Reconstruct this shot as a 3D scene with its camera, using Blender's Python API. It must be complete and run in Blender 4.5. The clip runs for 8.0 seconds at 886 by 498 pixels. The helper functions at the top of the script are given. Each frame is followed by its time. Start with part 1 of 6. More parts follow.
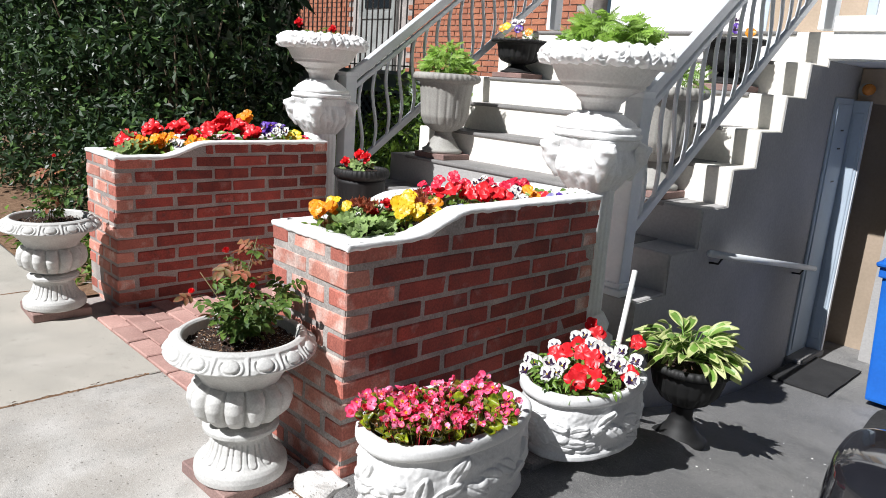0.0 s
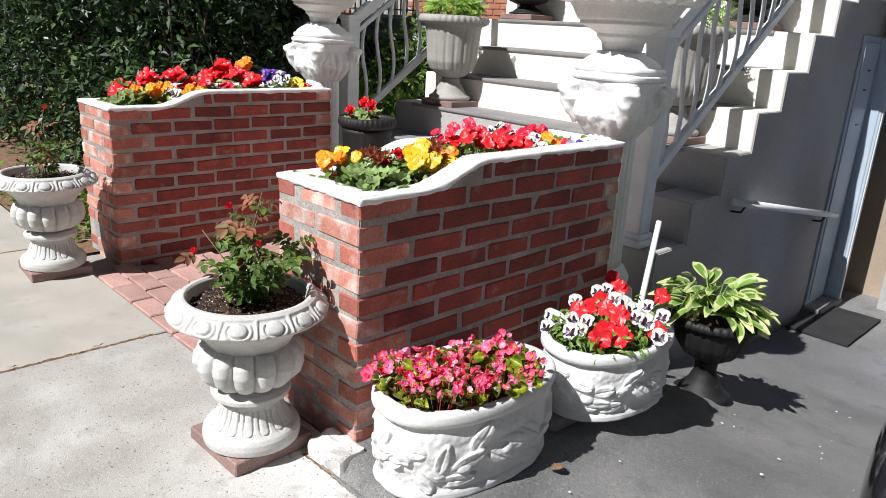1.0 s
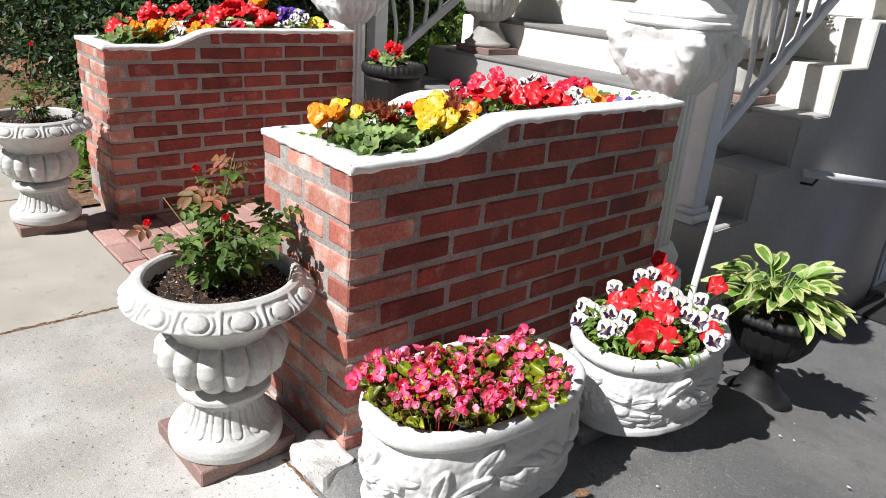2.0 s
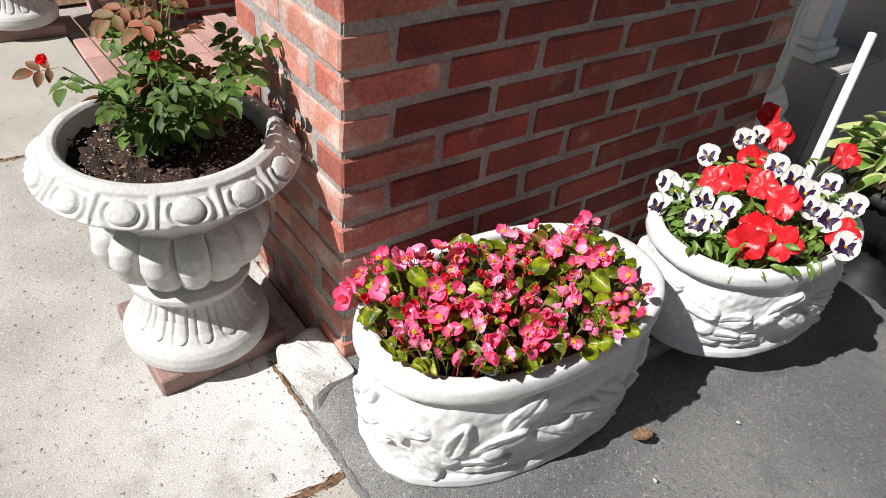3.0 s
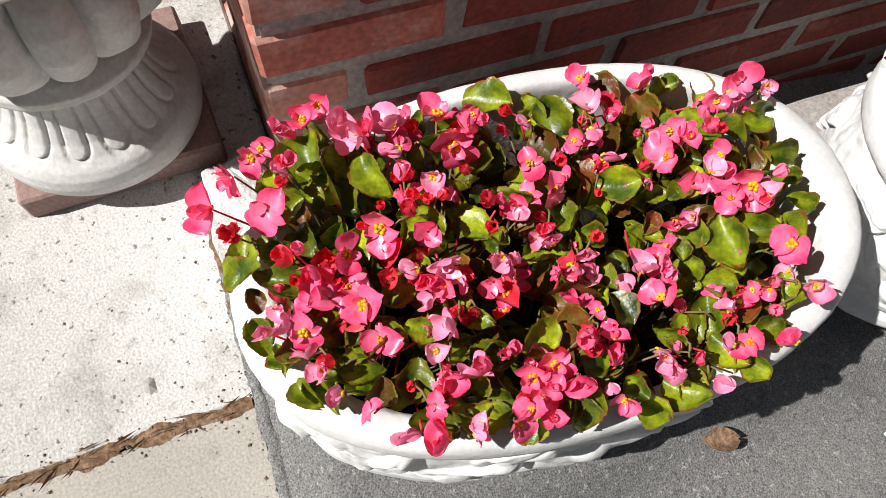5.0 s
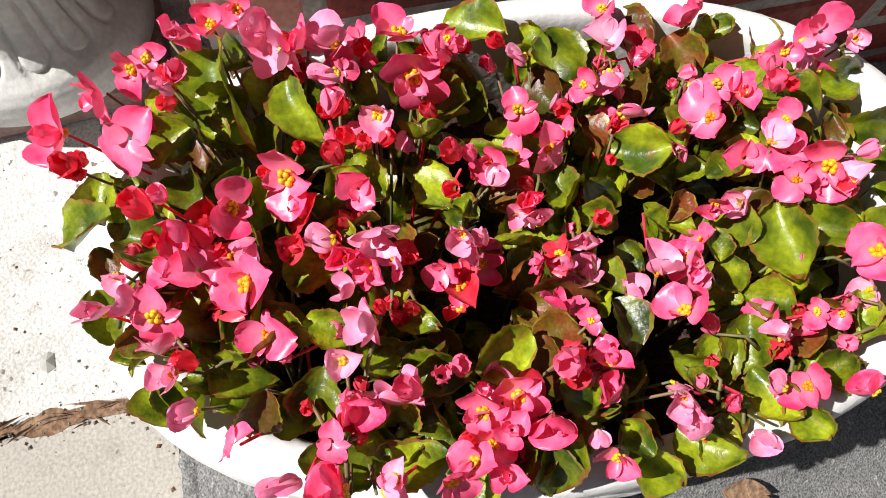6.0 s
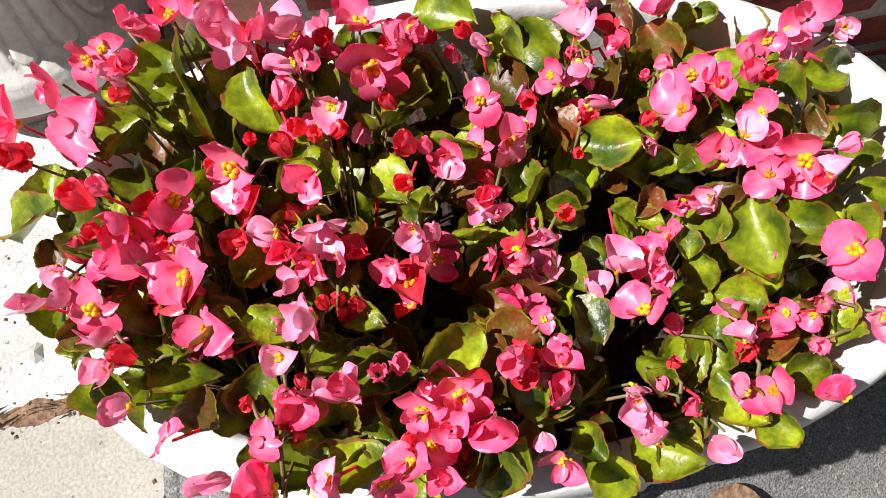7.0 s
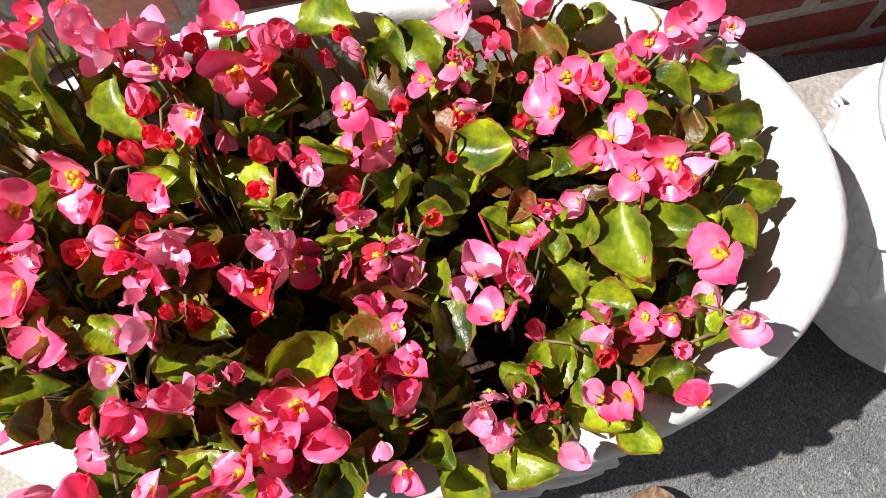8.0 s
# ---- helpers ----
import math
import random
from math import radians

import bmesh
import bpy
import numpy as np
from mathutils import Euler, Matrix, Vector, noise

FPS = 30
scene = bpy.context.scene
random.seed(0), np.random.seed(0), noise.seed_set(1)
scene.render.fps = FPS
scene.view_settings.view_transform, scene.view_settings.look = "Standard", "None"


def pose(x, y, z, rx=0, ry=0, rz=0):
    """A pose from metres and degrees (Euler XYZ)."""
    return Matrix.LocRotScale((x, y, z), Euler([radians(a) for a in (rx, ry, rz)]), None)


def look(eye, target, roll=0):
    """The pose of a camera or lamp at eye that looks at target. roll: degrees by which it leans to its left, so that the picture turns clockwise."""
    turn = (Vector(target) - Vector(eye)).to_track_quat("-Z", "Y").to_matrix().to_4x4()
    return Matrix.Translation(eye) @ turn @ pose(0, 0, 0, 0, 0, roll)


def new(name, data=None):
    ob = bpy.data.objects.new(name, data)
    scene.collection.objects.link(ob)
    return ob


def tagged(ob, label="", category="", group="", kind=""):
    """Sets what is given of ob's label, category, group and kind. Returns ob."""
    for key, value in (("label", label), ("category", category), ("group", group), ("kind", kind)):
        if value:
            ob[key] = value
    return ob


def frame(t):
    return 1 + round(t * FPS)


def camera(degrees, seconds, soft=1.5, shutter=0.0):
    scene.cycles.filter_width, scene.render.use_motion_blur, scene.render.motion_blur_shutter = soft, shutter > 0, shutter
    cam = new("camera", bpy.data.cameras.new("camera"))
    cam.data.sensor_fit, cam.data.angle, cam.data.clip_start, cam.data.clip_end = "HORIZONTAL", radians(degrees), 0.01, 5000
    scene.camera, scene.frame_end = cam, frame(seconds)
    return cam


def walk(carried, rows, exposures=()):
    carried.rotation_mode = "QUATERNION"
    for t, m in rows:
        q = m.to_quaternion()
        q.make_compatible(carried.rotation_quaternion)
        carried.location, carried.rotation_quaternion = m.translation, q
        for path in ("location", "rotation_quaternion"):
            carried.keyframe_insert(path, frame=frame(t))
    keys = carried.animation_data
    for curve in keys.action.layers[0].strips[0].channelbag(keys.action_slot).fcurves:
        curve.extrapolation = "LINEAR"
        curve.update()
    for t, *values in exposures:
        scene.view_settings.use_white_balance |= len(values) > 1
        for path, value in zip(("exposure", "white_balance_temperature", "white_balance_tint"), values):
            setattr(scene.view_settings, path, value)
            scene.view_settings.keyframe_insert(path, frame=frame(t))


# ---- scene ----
cam = camera(64.0, 8.0, 0.9)
PATH = [
    (0, (1.557, -1.172, 1.232), (0.176, 0.2, 0.773), 4.1),
    (0.5, (1.492, -1.17, 1.218), (0.147, 0.225, 0.728), 3.6),
    (1, (1.433, -1.109, 1.206), (0.079, 0.237, 0.611), 3.4),
    (1.2, (1.39, -1.056, 1.207), (0.022, 0.262, 0.581), 3.7),
    (2.3, (1.117, -0.705, 1.15), (-0.271, 0.449, 0.289), 4.2),
    (2.5, (1.029, -0.636, 1.137), (-0.321, 0.455, 0.143), 4.5),
    (3, (0.865, -0.473, 1.074), (-0.372, 0.525, -0.14), 5.9),
    (3.5, (0.713, -0.282, 1.02), (-0.431, 0.492, -0.427), 9.9),
    (4, (0.58, -0.167, 0.948), (-0.412, 0.473, -0.667), 10.9),
    (4.5, (0.49, -0.088, 0.903), (-0.316, 0.426, -0.854), 10.9),
    (4.7, (0.471, -0.064, 0.89), (-0.291, 0.421, -0.894), 11.3),
    (5.8, (0.412, 0.036, 0.711), (-0.332, 0.366, -1.116), 8.8),
    (6, (0.412, 0.049, 0.699), (-0.331, 0.398, -1.125), 10.6),
    (6.5, (0.412, 0.071, 0.695), (-0.347, 0.363, -1.132), 7.0),
    (7, (0.419, 0.092, 0.692), (-0.333, 0.358, -1.143), 5.9),
    (7.5, (0.425, 0.122, 0.691), (-0.323, 0.388, -1.144), 5.6),
    (8, (0.434, 0.17, 0.693), (-0.319, 0.431, -1.141), 5.0),
]
walk(cam, [(t, look(eye, target, roll)) for t, eye, target, roll in PATH], [(0.0, 0.44, 6130, 10), (2.4, 0.43, 6300, 10), (3.0, 0.38, 6350, 10), (4.6, 0.3, 6450, 10), (5.8, 0.5, 6450, 10), (7.0, 0.68, 6450, 10), (8.0, 0.76, 6450, 10)])

# ---- world, sun ----
SUN = Vector((0.08, 1.0, -1.12))
world = bpy.data.worlds.new("sky_world")
scene.world = world
world.use_nodes = True
wn = world.node_tree.nodes
sky = wn.new("ShaderNodeTexSky")
sky.sky_type = "NISHITA"
sky.sun_disc = False
sky.ozone_density, sky.dust_density = 3.0, 0.4
sky.sun_elevation = radians(48.1)
sky.sun_rotation = math.atan2(-SUN.x, -SUN.y)
world.node_tree.links.new(sky.outputs[0], wn["Background"].inputs[0])
wn["Background"].inputs[1].default_value = 0.012
sun_data = bpy.data.lights.new("sun", "SUN")
sun_data.energy, sun_data.angle, sun_data.color = 5.0, radians(0.55), (1.0, 0.965, 0.92)
sun = new("sun", sun_data)
sun.matrix_world = look((0, -6, 8), Vector((0, -6, 8)) + SUN)


# ---- materials ----
def node_mat(name):
    m = bpy.data.materials.new(name)
    m.use_nodes = True
    return m, m.node_tree.nodes, m.node_tree.links, m.node_tree.nodes["Principled BSDF"]


def rgb(c):
    return (c[0], c[1], c[2], 1.0)


def surface(name, c1, c2, scale=3.0, fine=60.0, rough=0.7, bump=0.2, speck=0.25, vary=0.0, spots=None, metal=0.0, spec=0.5, local=False, dist=0.004, coat=0.0, soft=0.0, radial=None):
    """Two colours mixed by a coarse noise, speckled by a fine one, with fine relief. vary: brightness from object to object. spots: (colour, scale, threshold, strength, softness)."""
    m, n, l, p = node_mat(name)
    if local:
        tc = n.new("ShaderNodeTexCoord")
        pos = tc.outputs["Object"]
    else:
        pos = n.new("ShaderNodeNewGeometry").outputs["Position"]
    info = n.new("ShaderNodeObjectInfo")
    here = pos
    if local:
        add = n.new("ShaderNodeVectorMath")
        mul = n.new("ShaderNodeMath")
        mul.operation = "MULTIPLY"
        mul.inputs[1].default_value = 37.0
        l.new(info.outputs["Random"], mul.inputs[0])
        l.new(pos, add.inputs[0])
        l.new(mul.outputs[0], add.inputs[1])
        pos = add.outputs[0]

    def tex(sc, detail):
        t = n.new("ShaderNodeTexNoise")
        t.inputs["Scale"].default_value, t.inputs["Detail"].default_value = sc, detail
        l.new(pos, t.inputs["Vector"])
        return t.outputs["Fac"]

    def blend(kind, fac, a, b):
        mx = n.new("ShaderNodeMix")
        mx.data_type, mx.blend_type = "RGBA", kind
        for sock, v in ((mx.inputs[0], fac), (mx.inputs[6], a), (mx.inputs[7], b)):
            if isinstance(v, (int, float)):
                sock.default_value = v
            elif isinstance(v, tuple):
                sock.default_value = rgb(v)
            else:
                l.new(v, sock)
        return mx.outputs[2]

    def ramp(v, lo, hi, a=0.0, b=1.0):
        r = n.new("ShaderNodeMapRange")
        r.inputs[1].default_value, r.inputs[2].default_value, r.inputs[3].default_value, r.inputs[4].default_value = lo, hi, a, b
        l.new(v, r.inputs[0])
        return r.outputs[0]

    coarse, grain = tex(scale, 5), tex(fine, 3)
    col = blend("MIX", ramp(coarse, 0.36, 0.64), c1, c2)
    if radial:
        # another pigment towards the heart of the flower
        ln = n.new("ShaderNodeVectorMath")
        ln.operation = "LENGTH"
        l.new(here, ln.inputs[0])
        col = blend("MIX", ramp(ln.outputs["Value"], radial[1], radial[2], radial[3], 0.0), col, radial[0])
    if spots:
        for sc, ss, th, st, sw in (spots if isinstance(spots, list) else [spots]):
            col = blend("MIX", ramp(tex(ss, 6), th, th + sw, 0.0, st), col, sc)
    g = ramp(grain, 0.3, 0.7, 1.0 - speck, 1.0 + speck)
    col = blend("MULTIPLY", 1.0, col, g)
    if vary:
        col = blend("MULTIPLY", 1.0, col, ramp(info.outputs["Random"], 0, 1, 1.0 - vary, 1.0 + vary))
    l.new(col, p.inputs["Base Color"])
    p.inputs["Roughness"].default_value, p.inputs["Metallic"].default_value = rough, metal
    p.inputs["Specular IOR Level"].default_value = spec
    p.inputs["Coat Weight"].default_value = coat
    if bump:
        b = n.new("ShaderNodeBump")
        b.inputs["Strength"].default_value, b.inputs["Distance"].default_value = bump, dist
        l.new(grain, b.inputs["Height"])
        l.new(b.outputs[0], p.inputs["Normal"])
    if soft:
        tr = n.new("ShaderNodeBsdfTranslucent")
        l.new(col, tr.inputs["Color"])
        mix = n.new("ShaderNodeMixShader")
        mix.inputs[0].default_value = soft
        l.new(p.outputs[0], mix.inputs[1])
        l.new(tr.outputs[0], mix.inputs[2])
        l.new(mix.outputs[0], n["Material Output"].inputs["Surface"])
    return m


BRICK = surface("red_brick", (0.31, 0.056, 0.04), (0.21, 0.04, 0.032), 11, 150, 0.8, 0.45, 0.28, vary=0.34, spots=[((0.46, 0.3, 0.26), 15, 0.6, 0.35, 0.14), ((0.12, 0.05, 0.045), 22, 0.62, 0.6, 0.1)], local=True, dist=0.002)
# corner bricks: between side and front tone, some of the front's sunlight in the colour
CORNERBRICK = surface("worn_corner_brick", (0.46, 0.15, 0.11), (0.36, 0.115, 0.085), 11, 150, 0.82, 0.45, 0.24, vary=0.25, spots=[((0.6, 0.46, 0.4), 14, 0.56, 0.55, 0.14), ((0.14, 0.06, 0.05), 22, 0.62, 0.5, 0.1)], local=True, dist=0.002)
# front bricks: pale dust, plus sunlight on that face mixed into the colour
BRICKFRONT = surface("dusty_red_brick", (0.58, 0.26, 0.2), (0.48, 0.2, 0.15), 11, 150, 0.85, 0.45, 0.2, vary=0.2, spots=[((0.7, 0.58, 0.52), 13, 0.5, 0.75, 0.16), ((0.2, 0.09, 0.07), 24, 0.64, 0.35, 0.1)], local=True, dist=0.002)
MORTAR = surface("grey_mortar", (0.4, 0.365, 0.34), (0.28, 0.255, 0.24), 8, 160, 0.9, 0.5, 0.25, dist=0.003)
COPING = surface("white_painted_cement", (0.8, 0.8, 0.79), (0.72, 0.72, 0.71), 7, 90, 0.6, 0.3, 0.05, dist=0.004)
WHITE = surface("white_masonry_paint", (0.85, 0.85, 0.845), (0.78, 0.78, 0.77), 4, 80, 0.55, 0.25, 0.06, dist=0.003)
BOWL = surface("weathered_white_stone", (0.74, 0.72, 0.69), (0.64, 0.62, 0.59), 6, 90, 0.7, 0.3, 0.08, dist=0.003)
CAST = surface("cast_stone_grey", (0.6, 0.595, 0.575), (0.5, 0.495, 0.475), 11, 170, 0.8, 0.35, 0.1, dist=0.002, spots=((0.42, 0.4, 0.37), 16, 0.62, 0.5, 0.08))
POTWHITE = surface("painted_white_concrete", (0.75, 0.75, 0.745), (0.64, 0.64, 0.635), 9, 150, 0.75, 0.3, 0.06, dist=0.002)
CONCRETE = surface("pavement_concrete", (0.43, 0.405, 0.37), (0.35, 0.33, 0.3), 3.2, 300, 0.9, 0.5, 0.24, spots=[((0.66, 0.65, 0.63), 4.5, 0.48, 0.42, 0.18), ((0.3, 0.285, 0.26), 9, 0.5, 0.55, 0.14), ((0.26, 0.24, 0.215), 45, 0.58, 0.35, 0.1), ((0.66, 0.65, 0.63), 110, 0.56, 0.3, 0.1), ((0.07, 0.06, 0.05), 90, 0.64, 0.75, 0.04)], dist=0.0025, radial=((0.72, 0.715, 0.7), 0.15, 0.62, 0.75))
CONCRETE2 = surface("plain_pavement_concrete", (0.44, 0.41, 0.36), (0.36, 0.34, 0.3), 2.5, 300, 0.9, 0.35, 0.2, spots=[((0.52, 0.49, 0.44), 3.2, 0.53, 0.5, 0.15), ((0.27, 0.25, 0.215), 22, 0.6, 0.45, 0.14), ((0.12, 0.105, 0.09), 100, 0.655, 0.75, 0.05)], dist=0.0015)
ASPHALT = surface("worn_asphalt", (0.138, 0.137, 0.136), (0.212, 0.208, 0.202), 1.6, 460, 0.85, 0.8, 0.6, spots=[((0.36, 0.35, 0.33), 130, 0.6, 0.6, 0.06), ((0.1, 0.1, 0.102), 9, 0.56, 0.5, 0.14), ((0.08, 0.08, 0.08), 90, 0.6, 0.65, 0.08)], dist=0.002)
PAVER = surface("paver_brick", (0.47, 0.29, 0.25), (0.38, 0.22, 0.19), 7, 150, 0.85, 0.35, 0.2, vary=0.18, local=True, dist=0.002)
TILE = surface("red_brown_base_tile", (0.3, 0.195, 0.17), (0.23, 0.15, 0.135), 8, 160, 0.85, 0.35, 0.2, dist=0.002)
SOIL = surface("dark_potting_soil", (0.022, 0.012, 0.008), (0.05, 0.025, 0.015), 30, 180, 0.95, 1.0, 0.5, spots=((0.5, 0.46, 0.4), 150, 0.72, 0.9, 0.08), dist=0.006)
DEBRIS = surface("dry_debris", (0.14, 0.075, 0.04), (0.24, 0.15, 0.09), 40, 160, 0.95, 0.8, 0.4, dist=0.004)
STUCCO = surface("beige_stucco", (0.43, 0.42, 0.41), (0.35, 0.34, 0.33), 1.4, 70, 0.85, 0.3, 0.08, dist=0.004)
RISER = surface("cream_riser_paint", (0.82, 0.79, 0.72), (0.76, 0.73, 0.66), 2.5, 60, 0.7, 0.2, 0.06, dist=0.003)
TREAD = surface("grey_tread_paint", (0.26, 0.25, 0.245), (0.2, 0.195, 0.19), 4, 80, 0.7, 0.2, 0.12, dist=0.003)
RAIL = surface("white_painted_iron", (0.74, 0.76, 0.78), (0.66, 0.69, 0.72), 9, 60, 0.35, 0.1, 0.03, dist=0.001)
DOORPAINT = surface("pale_blue_white_paint", (0.46, 0.53, 0.6), (0.4, 0.47, 0.54), 3, 60, 0.4, 0.05, 0.03)
TAN = surface("tan_wall_paint", (0.42, 0.33, 0.25), (0.34, 0.27, 0.2), 2, 50, 0.8, 0.15, 0.06)
HOUSE_BRICK = surface("orange_house_brick", (0.5, 0.2, 0.11), (0.4, 0.15, 0.09), 6, 120, 0.85, 0.3, 0.2, vary=0.35, local=True)
IRON = surface("black_iron", (0.018, 0.017, 0.017), (0.03, 0.026, 0.024), 12, 90, 0.5, 0.2, 0.15, dist=0.002)
BLACKPOT = surface("black_plastic", (0.006, 0.006, 0.0065), (0.011, 0.011, 0.011), 9, 80, 0.65, 0.15, 0.1, dist=0.002)
GREYPOT = surface("grey_resin", (0.36, 0.35, 0.32), (0.29, 0.28, 0.26), 7, 100, 0.65, 0.2, 0.1, dist=0.002)
LATTICE = surface("grey_lattice", (0.3, 0.31, 0.3), (0.22, 0.23, 0.22), 5, 60, 0.7, 0.1, 0.1)
PORCH = surface("pale_green_grey_paint", (0.52, 0.56, 0.54), (0.45, 0.49, 0.47), 3, 50, 0.6, 0.1, 0.05)
PVC = surface("white_plastic_pipe", (0.82, 0.82, 0.8), (0.76, 0.76, 0.74), 9, 60, 0.35, 0.05, 0.03)
BLUE = surface("blue_plastic", (0.02, 0.16, 0.62), (0.018, 0.13, 0.54), 3, 60, 0.4, 0.1, 0.05)
# rubber parts; also colours the shade sheet under the neighbour's porch
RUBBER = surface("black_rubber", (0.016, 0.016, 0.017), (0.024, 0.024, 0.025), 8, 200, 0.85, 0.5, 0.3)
CARPAINT = surface("silver_car_paint", (0.5, 0.51, 0.52), (0.46, 0.47, 0.48), 3, 300, 0.25, 0.0, 0.03, metal=0.25, coat=1.0)
CARBLACK = surface("glossy_black_trim", (0.012, 0.012, 0.015), (0.02, 0.02, 0.024), 4, 200, 0.1, 0.0, 0.05, coat=0.6)
CHROME = surface("wheel_alloy", (0.6, 0.6, 0.6), (0.5, 0.5, 0.5), 5, 100, 0.3, 0.0, 0.03, metal=1.0)
REDLENS = surface("red_lens", (0.4, 0.01, 0.01), (0.3, 0.01, 0.01), 5, 100, 0.15, 0.0, 0.03, coat=1.0)
GLASS = surface("dark_car_glass", (0.01, 0.012, 0.014), (0.014, 0.016, 0.018), 3, 60, 0.04, 0.0, 0.02, coat=1.0)
AMBER = surface("amber_lamp_glass", (0.75, 0.32, 0.06), (0.6, 0.24, 0.05), 8, 60, 0.25, 0.1, 0.05, soft=0.4)
BARK = surface("brown_stem", (0.12, 0.085, 0.05), (0.08, 0.06, 0.035), 30, 150, 0.85, 0.4, 0.2)
GREENSTEM = surface("green_stem", (0.13, 0.16, 0.05), (0.2, 0.12, 0.06), 40, 150, 0.6, 0.1, 0.1)
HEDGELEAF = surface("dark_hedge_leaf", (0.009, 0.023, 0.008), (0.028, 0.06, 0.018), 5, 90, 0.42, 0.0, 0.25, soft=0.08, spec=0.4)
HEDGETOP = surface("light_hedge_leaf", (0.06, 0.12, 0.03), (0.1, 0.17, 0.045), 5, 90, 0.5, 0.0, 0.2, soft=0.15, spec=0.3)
GERGREEN = surface("geranium_leaf", (0.19, 0.29, 0.08), (0.27, 0.37, 0.13), 50, 260, 0.7, 0.25, 0.2, vary=0.3, local=True, soft=0.2, radial=((0.07, 0.11, 0.03), 0.006, 0.02, 0.7))
LEAF = surface("fresh_leaf", (0.12, 0.225, 0.033), (0.21, 0.33, 0.06), 40, 300, 0.4, 0.1, 0.15, vary=0.3, local=True, soft=0.3)
LIMELEAF = surface("feathery_leaf", (0.2, 0.36, 0.04), (0.3, 0.46, 0.08), 40, 300, 0.5, 0.1, 0.15, vary=0.25, local=True, soft=0.35)
ROSELEAF = surface("rose_leaf", (0.05, 0.115, 0.016), (0.13, 0.2, 0.035), 60, 300, 0.6, 0.1, 0.15, vary=0.3, local=True, soft=0.25)
NEWLEAF = surface("reddish_young_leaf", (0.36, 0.1, 0.06), (0.16, 0.12, 0.04), 60, 300, 0.6, 0.1, 0.15, vary=0.3, local=True, soft=0.3)
BEGLEAF = surface("glossy_begonia_leaf", (0.048, 0.085, 0.005), (0.32, 0.38, 0.012), 28, 240, 0.36, 0.3, 0.22, vary=0.5, local=True, soft=0.26, dist=0.0015, coat=0.1, spots=((0.2, 0.08, 0.02), 45, 0.62, 0.5, 0.12))
REDLEAF = surface("reddish_begonia_leaf", (0.2, 0.05, 0.012), (0.11, 0.1, 0.01), 30, 240, 0.4, 0.3, 0.22, vary=0.4, local=True, soft=0.3, dist=0.0015)
BEGEDGE = surface("red_leaf_edge", (0.26, 0.08, 0.02), (0.26, 0.27, 0.03), 60, 260, 0.3, 0.1, 0.15, vary=0.3, local=True, soft=0.3)
HOSTA = surface("hosta_leaf_green", (0.16, 0.3, 0.05), (0.24, 0.4, 0.08), 30, 200, 0.4, 0.1, 0.1, vary=0.2, local=True, soft=0.3)
HOSTAEDGE = surface("hosta_cream_edge", (0.62, 0.66, 0.32), (0.5, 0.56, 0.22), 30, 200, 0.45, 0.1, 0.06, local=True, soft=0.3)


def petal(name, a, b, soft=0.4, vary=0.18, radial=None):
    return surface(name, a, b, 60, 240, 0.36, 0.12, 0.06, vary=vary, local=True, soft=soft, dist=0.001, spec=0.5, radial=radial)


PINK = petal("begonia_pink_petal", (0.98, 0.045, 0.17), (0.98, 0.16, 0.34), 0.22, 0.1, ((0.98, 0.42, 0.6), 0.002, 0.018, 0.5))
PALEPINK = petal("begonia_pale_petal", (0.97, 0.19, 0.39), (0.98, 0.38, 0.58), 0.22, 0.1, ((0.97, 0.7, 0.78), 0.003, 0.019, 0.65))
CORAL = petal("begonia_coral_bud", (0.84, 0.025, 0.05), (0.92, 0.09, 0.15), 0.36)
YELLOW = petal("yellow_petal", (0.9, 0.62, 0.02), (0.95, 0.72, 0.06))
ORANGE = petal("orange_petal", (0.9, 0.33, 0.01), (0.95, 0.45, 0.03))
RED = petal("red_petal", (0.76, 0.012, 0.02), (0.84, 0.03, 0.04), 0.3)
MAGENTA = petal("crimson_petal", (0.7, 0.015, 0.05), (0.8, 0.04, 0.1), 0.3)
WHITEP = petal("white_petal", (0.74, 0.74, 0.7), (0.8, 0.8, 0.77), 0.3, 0.05)
PURPLE = petal("dark_purple_blotch", (0.018, 0.005, 0.028), (0.035, 0.009, 0.05), 0.12)
VIOLET = petal("violet_petal", (0.12, 0.05, 0.4), (0.18, 0.08, 0.5), 0.3)
LAVENDER = petal("lavender_petal", (0.42, 0.42, 0.8), (0.5, 0.5, 0.86), 0.35)
SALMON = petal("salmon_plume", (0.6, 0.22, 0.12), (0.5, 0.16, 0.1), 0.35)


# ---- building blocks ----
def mesh_from(name, bm, *mats, smooth=False):
    me = bpy.data.meshes.new(name)
    bm.to_mesh(me)
    bm.free()
    for m in mats:
        me.materials.append(m)
    if smooth:
        me.polygons.foreach_set("use_smooth", [True] * len(me.polygons))
    return me


def raw_mesh(name, verts, faces, *mats, index=None, smooth=False):
    me = bpy.data.meshes.new(name)
    me.from_pydata(verts, [], faces)
    for m in mats:
        me.materials.append(m)
    if index is not None:
        me.polygons.foreach_set("material_index", index)
    if smooth:
        me.polygons.foreach_set("use_smooth", [True] * len(me.polygons))
    me.update()
    return me


def thing(name, at, label, category, group="", kind=""):
    ob = new(name)
    ob.empty_display_size = 0.05
    ob.location = at
    return tagged(ob, label, category, group, kind)


def child(name, me, parent, m=None, label=""):
    ob = new(name, me)
    ob.parent = parent
    if m is not None:
        ob.matrix_basis = m
    if label:
        tagged(ob, label)
    return ob


def part(name, bm, material, parent, label="", smooth=False, m=None):
    return child(name, mesh_from(name, bm, material, smooth=smooth), parent, m, label)


